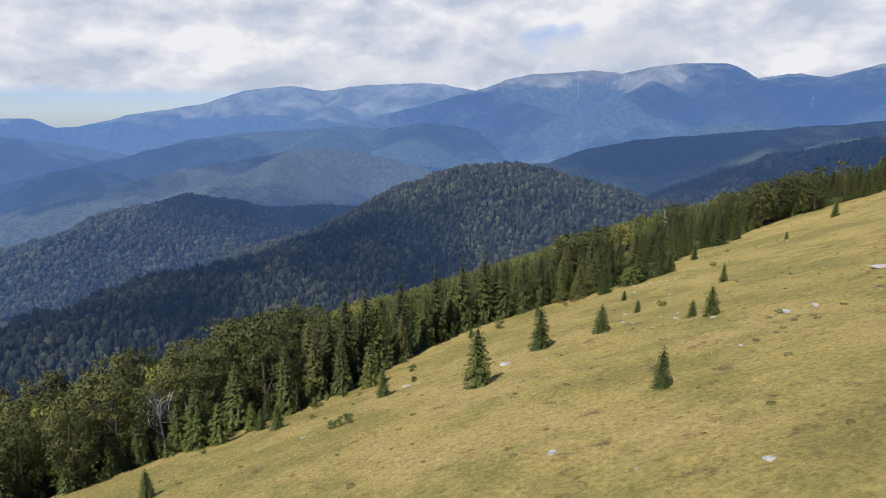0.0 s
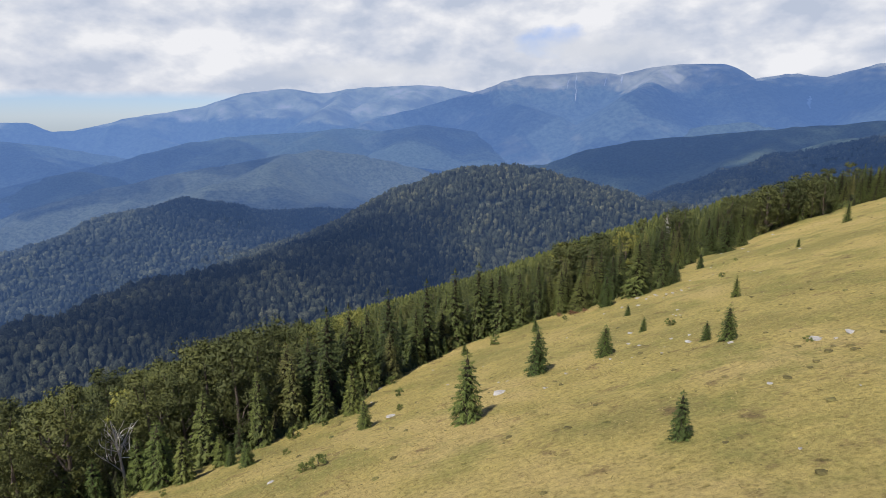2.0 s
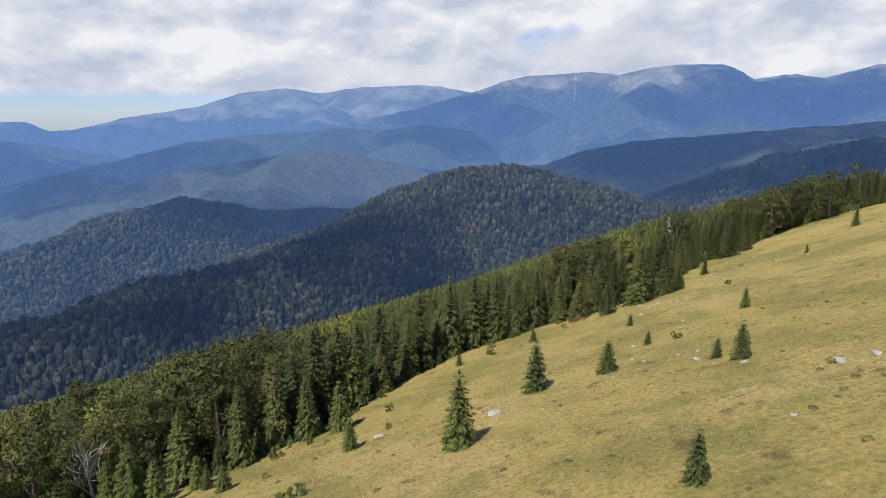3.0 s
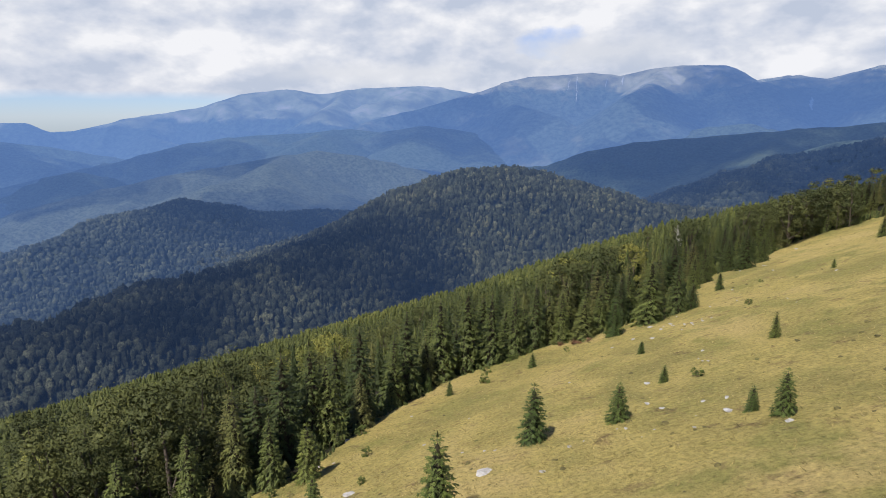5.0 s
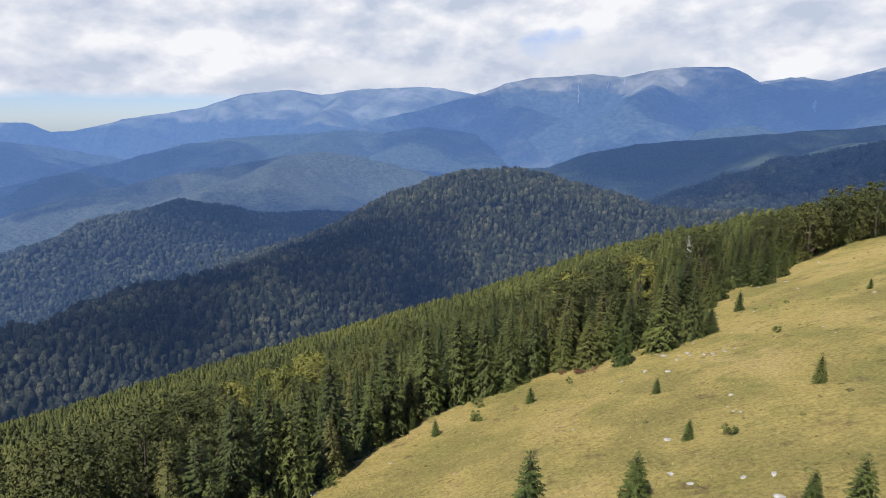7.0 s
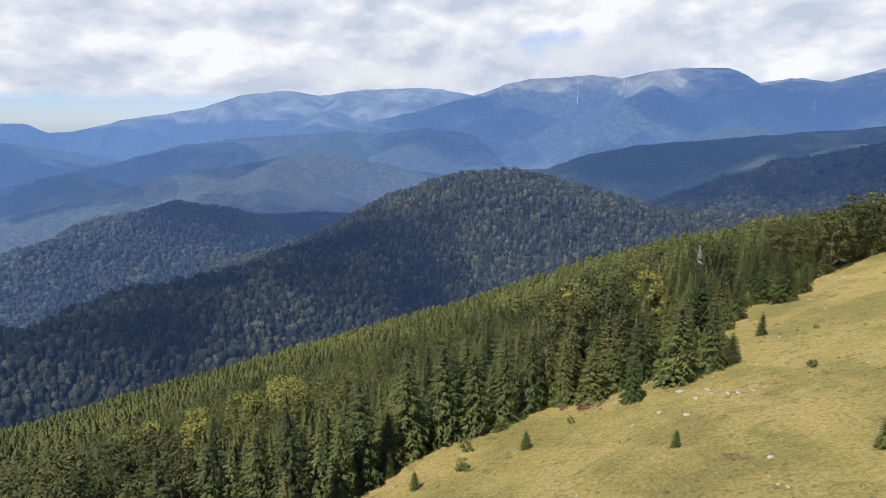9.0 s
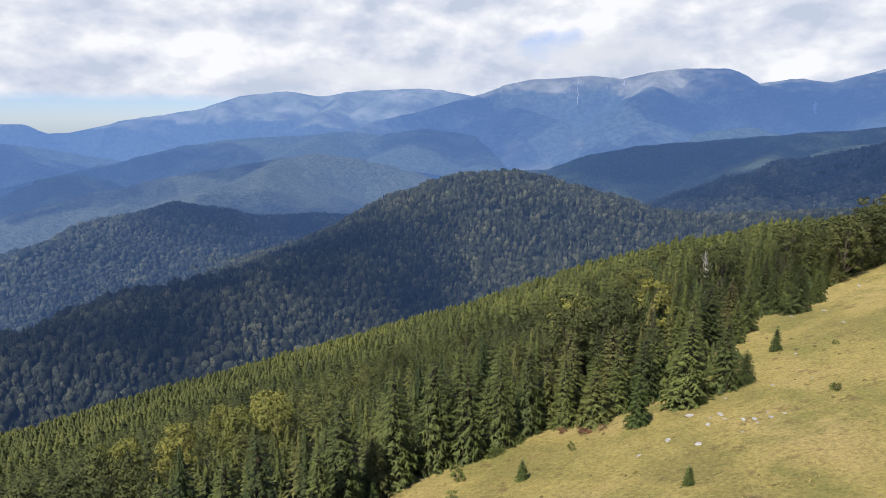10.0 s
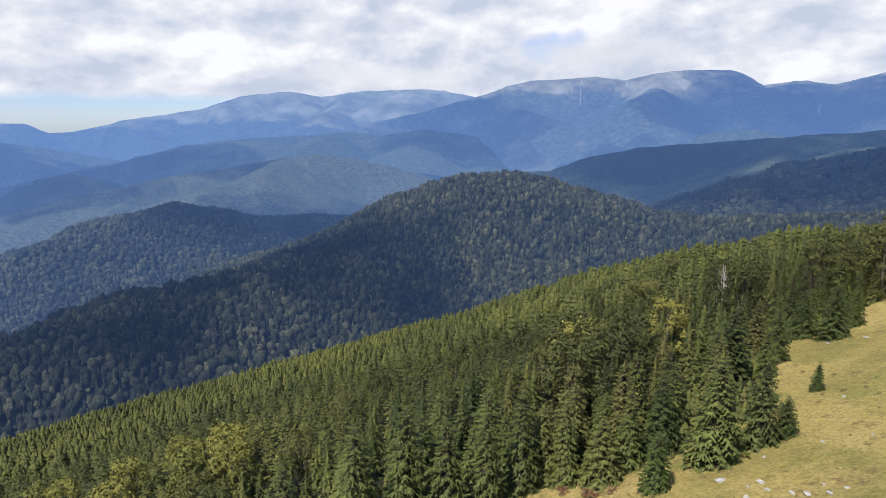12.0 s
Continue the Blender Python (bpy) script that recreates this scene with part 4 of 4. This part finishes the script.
def jittered(x0, x1, y0, y1, step, rng):
    gx, gy = np.meshgrid(np.arange(x0, x1, step), np.arange(y0, y1, step))
    return (gx + rng.uniform(-0.45, 0.45, gx.shape) * step).ravel(), (gy + rng.uniform(-0.45, 0.45, gy.shape) * step).ravel()


def in_view(x, y, half=41.0):
    return np.abs(np.arctan2(x - 2, y + 4)) < radians(half)


def wood_object(name, v, f, stems, mat, tones, soft=0.5):
    """Many trees in one mesh, each with a tone of its own."""
    ob = new(name, foliage_mesh(name, v, f, from_axis(v, stems), mat, soft))
    tone = ob.data.attributes.new("tone", "FLOAT", "POINT")
    tone.data.foreach_set("value", tones[f].ravel().astype(np.float32))
    return ob


def build_deep_spruces():
    """The spruces behind the edge, of which only the tops come into view."""
    rng = np.random.RandomState(12)
    protos = []
    for _ in range(4):
        v, f = spruce_tris(rng, 1.0, 0.22, 15, 7, 2, 0.25, 1, 0.80)
        v2, f2 = skirt_spruce(rng, 8, 7, 0.22, 0.12, 0.80)
        protos.append((np.concatenate([v, v2]), np.concatenate([f, f2 + len(v)])))
    x, y, turn, tall = np.array(deep).T
    c = len(x)
    v, f, owner = scatter(protos, np.stack([x, y, ground_z(x, y) - 0.1], -1), turn, tall, tall * rng.uniform(0.85, 1.15, c), rng.randint(0, 4, c))
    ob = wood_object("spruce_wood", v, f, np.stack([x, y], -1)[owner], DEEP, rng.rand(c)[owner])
    tagged(ob, "crowded tall spruces behind the forest edge", "trees", kind="stuff")


build_deep_spruces()


def build_undergrowth():
    """Saplings and bushes that fill the gaps between the trees of the edge."""
    rng = np.random.RandomState(14)
    x = rng.uniform(-62, 125, 1700)
    y = edge_y(x) + 2.5 + 24 * rng.rand(1700) ** 1.6
    tall = rng.uniform(0.7, 2.6, 1700) * np.clip((y - edge_y(x)) / 6, 0.45, 1)
    protos = [skirt_spruce(rng, 3, 5, 0.05, 0.30, 0.8) for _ in range(4)]
    v, f, owner = scatter(protos, np.stack([x, y, ground_z(x, y) - 0.05], -1), rng.uniform(0, 6.28, 1700), tall, tall * rng.uniform(1.1, 1.9, 1700), rng.randint(0, 4, 1700))
    ob = wood_object("undergrowth", v, f, np.stack([x, y], -1)[owner], DEEP, rng.rand(1700)[owner], 0.5)
    tagged(ob, "dark green saplings under the trees of the forest edge", "undergrowth", kind="stuff")


build_undergrowth()


def build_plantation():
    rng = np.random.RandomState(11)
    x, y = jittered(-420, 330, 60, 470, 3.4, rng)
    keep = in_view(x, y) & (y > edge_y(x) + 40)
    brow = 375 - 2.2 * np.maximum(0, x - 80) + 0.02 * np.maximum(0, -x)
    keep &= y < np.maximum(brow, 215) + 55
    keep &= rng.rand(len(x)) < np.clip(1.25 - np.hypot(x, y) / 700, 0.5, 1)
    x, y = x[keep], y[keep]
    z = ground_z(x, y) - 0.2
    c = len(x)
    talls = rng.uniform(7.5, 10.5, c) * (1 + 0.25 * fbm(x, y, 26, 3))
    protos = []
    for _ in range(4):
        v, f = spruce_tris(rng, 1.0, 0.26, 11, 6, 1, 0.38, 1, 0.78)
        v2, f2 = skirt_spruce(rng, 6, 5, 0.30, 0.14, 0.80)
        protos.append((np.concatenate([v, v2]), np.concatenate([f, f2 + len(v)])))
    protos += [spruce_tris(rng, 1.0, 0.30, 9, 5, 1, 0.42, 1, 0.72) for _ in range(4)]
    protos += [skirt_spruce(rng, 5, 4, 0.40, 0.34, 0.74) for _ in range(4)]
    away = np.hypot(x - 8, y - 40)
    picks = rng.randint(0, 4, c) + np.where(away < 125, 0, np.where(away < 215, 4, 8))
    v, f, owner = scatter(protos, np.stack([x, y, z], -1), rng.uniform(0, 6.28, c), talls, talls * rng.uniform(0.85, 1.15, c), picks)
    tones = np.clip(rng.rand(c) * 0.75 + 0.25 + 0.5 * fbm(x, y, 40, 2), 0, 1)
    ob = wood_object("spruce_plantation", v, f, np.stack([x, y], -1)[owner], PLANTED, tones[owner], 0.55)
    tagged(ob, "dense even stand of young yellow-green spruces", "trees", kind="stuff")


build_plantation()


def build_hill_woods(name, label, box, step, wide, tall, half, near, far, cones, mat, keep_if=None, height=ground_z):
    rng = np.random.RandomState(len(name))
    x, y = jittered(*box, step, rng)
    r = np.hypot(x, y)
    keep = in_view(x, y, half) & (r > near) & (r < far)
    # only the slopes that face the meadow
    keep &= height(x * (1 - 60 / r), y * (1 - 60 / r)) < height(x, y) + 9
    if keep_if is not None:
        keep &= keep_if(x, y)
    x, y = x[keep], y[keep]
    z = height(x, y)
    c = len(x)
    protos = [dome(rng, 2, 5) for _ in range(6)] + [skirt_spruce(rng, 2, 4)]
    picks = np.where(rng.rand(c) < cones, 6, rng.randint(0, 6, c))
    wides = wide * rng.uniform(0.5, 1.6, c)
    wides = np.where(picks == 6, wides * 1.5, wides)
    talls = tall * (0.7 * rng.uniform(0.6, 1.4, c) + 0.3 * wides / wide) * np.where(picks == 6, 1.02, 1.0)
    v, f, _ = scatter(protos, np.stack([x, y, z], -1), rng.uniform(0, 6.28, c), talls, wides, picks)
    tagged(new(name, mesh_np(name, v, f, [mat])), label, "woods", kind="stuff")


def on_hump(x, y):
    near = near_hill(x, y)
    g = ground_z(x, y)
    return (g > near + 8) & (g > -300) & (along(HUMP, x, y, 0.46, 60) > -330) & (y < 1620 + 0 * x)


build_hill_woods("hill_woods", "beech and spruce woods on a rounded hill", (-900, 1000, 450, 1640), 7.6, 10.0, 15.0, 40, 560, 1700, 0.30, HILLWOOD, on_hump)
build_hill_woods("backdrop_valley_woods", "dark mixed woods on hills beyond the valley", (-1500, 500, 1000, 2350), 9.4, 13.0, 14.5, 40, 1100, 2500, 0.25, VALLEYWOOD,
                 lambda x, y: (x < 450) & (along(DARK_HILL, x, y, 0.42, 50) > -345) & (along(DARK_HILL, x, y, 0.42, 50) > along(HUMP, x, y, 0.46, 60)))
build_hill_woods("backdrop_saddle_woods", "green spruce woods, coloured as sunlit, on a low ridge behind the hill", (480, 1200, 1300, 1760), 8.2, 11.5, 14.5, 41, 1500, 2000, 0.5, SUNLIT_SADDLEWOOD,
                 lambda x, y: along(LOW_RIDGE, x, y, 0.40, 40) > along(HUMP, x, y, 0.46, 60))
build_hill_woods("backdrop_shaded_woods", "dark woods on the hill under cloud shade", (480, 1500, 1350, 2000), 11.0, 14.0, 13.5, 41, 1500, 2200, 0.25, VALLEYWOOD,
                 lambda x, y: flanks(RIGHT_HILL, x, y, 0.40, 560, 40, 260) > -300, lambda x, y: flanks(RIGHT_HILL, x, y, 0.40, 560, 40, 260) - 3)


# ---- rocks, shrubs and grass on the meadow ----
def make_rock(seed):
    rng = np.random.RandomState(seed)
    bm = bmesh.new()
    bmesh.ops.create_icosphere(bm, subdivisions=2, radius=0.5)
    for v in bm.verts:
        d = v.co.normalized()
        v.co *= 1 + 0.35 * noise.noise(d * 1.7 + Vector((seed, 0, 0))) + 0.12 * noise.noise(d * 4 + Vector((0, seed, 0)))
        v.co.x, v.co.y = v.co.x * 1.3, v.co.y * 0.8
        v.co.z = min(max(v.co.z * 0.75, -0.12), 0.17 + 0.25 * v.co.x + 0.1 * v.co.y)
    me = bpy.data.meshes.new("limestone_rock")
    bm.to_mesh(me)
    bm.free()
    me.materials.append(STONE)
    return tagged(new("limestone_rock", me), "pale limestone rock lying half sunk in the dry grass", "rock", "rocks on the meadow")


ROCKS_A = [(34.7, 128.0, 1.2), (36.8, 124.5, 1.1), (30.4, 125.3, 0.8), (26.9, 97.2, 0.9), (23.9, 88.1, 0.7), (24.4, 85.4, 0.6), (28.0, 84.2, 0.6), (29.9, 83.4, 0.7), (28.3, 79.3, 1.1), (29.5, 77.9, 0.5),
           (25.9, 80.6, 0.3), (30.1, 72.9, 0.8), (24.4, 77.4, 0.4), (19.3, 83.2, 0.3), (19.9, 82.4, 0.5), (14.5, 82.1, 0.7), (15.9, 82.6, 0.3), (20.4, 79.2, 0.2), (6.6, 87.8, 0.5), (7.7, 87.0, 0.4),
           (4.3, 89.5, 0.4), (5.7, 103.7, 0.4), (21.8, 80.1, 0.3), (37.0, 105.9, 0.8), (34.8, 101.9, 0.4), (34.5, 99.9, 0.5), (34.7, 98.8, 0.5)]
ROCKS_B = [(42.0, 130.0, 0.6), (41.4, 124.4, 0.5), (43.7, 125.7, 0.5), (46.0, 128.0, 0.5), (60.2, 147.9, 0.7), (74.4, 174.3, 0.9), (73.6, 158.3, 0.8), (93.1, 184.3, 1.3), (58.5, 125.1, 0.5),
           (57.1, 120.0, 0.4), (74.1, 137.7, 0.8), (34.7, 65.4, 1.7), (37.3, 64.7, 1.2), (35.5, 64.0, 0.6), (51.2, 75.3, 2.1), (52.2, 79.1, 0.6), (6.3, 80.8, 2.0), (11.1, 77.2, 0.7),
           (5.3, 41.2, 0.9), (15.5, 31.7, 0.8), (9.3, 35.0, 0.3), (25.3, 55.8, 0.7), (20.9, 43.8, 0.4), (28.8, 50.5, 0.3), (43.0, 63.6, 0.5)]
ROCKS_C = [(39.7, 134.4, 1.2), (42.3, 131.6, 1.0), (45.4, 137.4, 0.6), (44.0, 127.1, 0.8), (43.2, 128.0, 0.7), (41.0, 131.5, 0.5), (45.4, 126.1, 0.7), (46.9, 126.2, 0.5), (39.8, 129.4, 0.9),
           (51.3, 137.1, 0.6), (55.4, 135.5, 0.6), (58.6, 140.9, 0.3), (75.1, 176.0, 1.0), (78.9, 172.1, 1.2), (-11.6, 109.6, 1.0), (-2.5, 115.0, 0.6), (0.0, 97.1, 0.7), (-11.9, 100.2, 0.5),
           (-13.8, 100.3, 0.5), (-7.7, 85.7, 1.3), (-18.6, 67.1, 0.8), (19.8, 108.2, 0.5), (13.2, 95.0, 0.4)]
rocks = Kinds([make_rock(k) for k in range(5)])
for k, (x, y, w) in enumerate(ROCKS_A + ROCKS_B + ROCKS_C):
    rocks.put(k % 5, stand(x, y, rng.uniform(0, 6.28), w * rng.uniform(0.3, 0.55), w * 0.9, 0.0))


def make_shrub(seed):
    rng = np.random.RandomState(seed)
    root = tagged(new("shrub"), "low green shrub in the dry grass", "shrub", "shrubs on the meadow")
    v, f, centres = leafy_tris(rng, 1.0, 0.75, 12, 420, 0.10, 0.05)
    part("stem", boughed_trunk(rng, centres, 1.0, 0.03, BARK, "stem"), root)
    part("foliage", mesh_np("foliage", v, f, [SHRUB], smooth=False), root)
    return root


shrubs = Kinds([make_shrub(80 + k) for k in range(3)])
SHRUBS = [(31.5, 94.2, 1.0), (54.3, 129.3, 0.9), (65.4, 147.3, 0.7), (-7.6, 99.3, 1.0), (-6.8, 88.2, 0.8), (-20.4, 80.3, 0.7), (-14.0, 68.6, 1.2), (-15.5, 68.0, 0.9),
          (-33.9, 75.6, 0.6), (10.1, 132.5, 1.2), (9.3, 125.5, 1.3), (33.9, 65.6, 0.5), (24.5, 133.5, 0.9)]
for k, (x, y, h) in enumerate(SHRUBS):
    shrubs.put(k % 3, stand(x, y, rng.uniform(0, 6.28), h, h * rng.uniform(0.9, 1.3), 0.02))
for x in np.arange(-47, 58, 2.1):
    if rng.rand() < 0.4:
        h = rng.uniform(0.6, 1.7)
        shrubs.put(rng.randint(3), stand(x + rng.uniform(-0.8, 0.8), edge_y(x) + rng.uniform(-1.5, 0.8), rng.uniform(0, 6.28), h, h * rng.uniform(0.8, 1.2), 0.02))


def bough(v, q, base, tip, r0, r1, bend, rng):
    """A tapered, bent bough of a bare tree."""
    side = rng.normal(size=3)
    k = len(v)
    for j in range(5):
        u = j / 4
        p = base + (tip - base) * u + side * bend * math.sin(math.pi * u)
        for a in (0, 1.571, 3.142, 4.712):
            v.append(p + (r0 + (r1 - r0) * u) * np.array([math.cos(a), math.sin(a), 0]))
    for j in range(4):
        for i in range(4):
            q.append((k + 4 * j + i, k + 4 * j + (i + 1) % 4, k + 4 * j + 4 + (i + 1) % 4, k + 4 * j + 4 + i))


def make_dead_tree(seed, h, boughs, spread):
    rng = np.random.RandomState(seed)
    root = tagged(new("dead_tree"), "bleached bare dead tree with forked grey limbs", "tree")
    v, q = [], []
    bough(v, q, np.array([0, 0, -0.3]), np.array([-0.1 * h, 0, h]), 0.022 * h, 0.005 * h, 0.02 * h, rng)
    part("trunk", mesh_np("trunk", v, q, [DEADWOOD]), root)
    for k in range(boughs):
        v, q = [], []
        f = rng.uniform(0.25, 0.8)
        a = 2.4 * k
        base = np.array([-0.1 * h * f, 0, h * f])
        tip = base + np.array([math.cos(a) * spread, math.sin(a) * spread, rng.uniform(0.25, 0.6) * h * 0.6]) * rng.uniform(0.6, 1.0)
        bough(v, q, base, tip, 0.011 * h, 0.003 * h, 0.05 * h, rng)
        for j in range(3):
            b2 = base + (tip - base) * rng.uniform(0.4, 0.9)
            bough(v, q, b2, b2 + rng.normal(size=3) * 0.10 * h + np.array([0, 0, 0.08 * h]), 0.005 * h, 0.002 * h, 0.02 * h, rng)
        part("bough", mesh_np("bough", v, q, [DEADWOOD]), root)
    return root


make_dead_tree(5, 10.5, 12, 3.0).matrix_basis = stand(-43.0, 84.6, 0.4, 1.0)
make_dead_tree(6, 15.0, 14, 1.1).matrix_basis = stand(71.6, 207.7, 1.0, 0.93, 0.6)


def make_brush(seed):
    rng = np.random.RandomState(seed)
    root = tagged(new("brush_pile"), "heap of dry reddish cut branches at the forest edge", "brush", "brush piles")
    v, f, centres = leafy_tris(rng, 0.9, 1.3, 8, 400, 0.12, 0.0)
    part("branch_heap", boughed_trunk(rng, centres, 0.9, 0.05, BARK, "branch_heap"), root)
    part("twig_cover", mesh_np("twig_cover", v, f, [BRUSH], smooth=False), root)
    return root


brush = Kinds([make_brush(90)])
for x, y, w in ((27.3, 139.0, 1.0), (25.0, 141.5, 0.8), (29.8, 138.6, 0.7)):
    brush.put(0, stand(x, y, rng.uniform(0, 6.28), w * 0.8, w, 0.05))


def build_tufts():
    """Tufts of dry grass over the part of the meadow that comes into view."""
    rng = np.random.RandomState(21)
    c = 150000
    x, y = rng.uniform(-48, 130, c), rng.uniform(22, 205, c)
    thick = fbm(x, y, 7, 3) + 0.5 * rng.uniform(-1, 1, c)
    keep = (y < edge_y(x) + 2) & in_view(x, y, 40) & (thick > -0.15) & (rng.rand(c) < 60 / (20 + np.hypot(x, y)))
    x, y = x[keep], y[keep]
    c = len(x)
    z = ground_z(x, y) - 0.02
    protos = []
    for k in range(4):
        v = []
        for b in range(3):
            a = rng.uniform(-0.9, 0.9) + 2.6
            d, s = np.array([math.cos(a), math.sin(a), 0]), np.array([-math.sin(a), math.cos(a), 0])
            off = np.array([rng.uniform(-0.5, 0.5), rng.uniform(-0.5, 0.5), 0])
            v += [off + s * 0.16, off - s * 0.16, off + d * rng.uniform(0.6, 1.1) + np.array([0, 0, rng.uniform(0.25, 0.5)])]
        protos.append((np.array(v), np.arange(9).reshape(-1, 3)))
    size = rng.uniform(0.18, 0.42, c) * np.clip(np.hypot(x, y) / 75, 0.45, 1)
    v, f, _ = scatter(protos, np.stack([x, y, z], -1), rng.uniform(-0.8, 0.8, c), size, size, rng.randint(0, 4, c))
    tagged(new("grass_tufts", mesh_np("grass_tufts", v, f, [BLADES], smooth=False)), "tufts of dry straw-coloured grass", "grass", kind="stuff")


def build_hummocks():
    """Low dark cushions of heath among the grass."""
    rng = np.random.RandomState(22)
    c = 1900
    x, y = rng.uniform(-48, 130, c), rng.uniform(22, 205, c)
    keep = (y < edge_y(x) - 1) & in_view(x, y, 40) & (fbm(x, y, 18, 3) + 0.5 * rng.uniform(-1, 1, c) > 0.16)
    x, y = x[keep], y[keep]
    c = len(x)
    protos = [dome(rng, 2, 8) for _ in range(5)]
    size = rng.uniform(0.25, 0.85, c) ** 1.5
    v, f, _ = scatter(protos, np.stack([x, y, ground_z(x, y) - 0.10], -1), rng.uniform(0, 6.28, c), size * 0.22 + 0.06, size * 1.2, rng.randint(0, 5, c))
    tagged(new("heath_hummocks", mesh_np("heath_hummocks", v, f, [HUMMOCK])), "low dark green-brown cushions of heath in the grass", "heath", kind="stuff")


build_tufts()
build_hummocks()
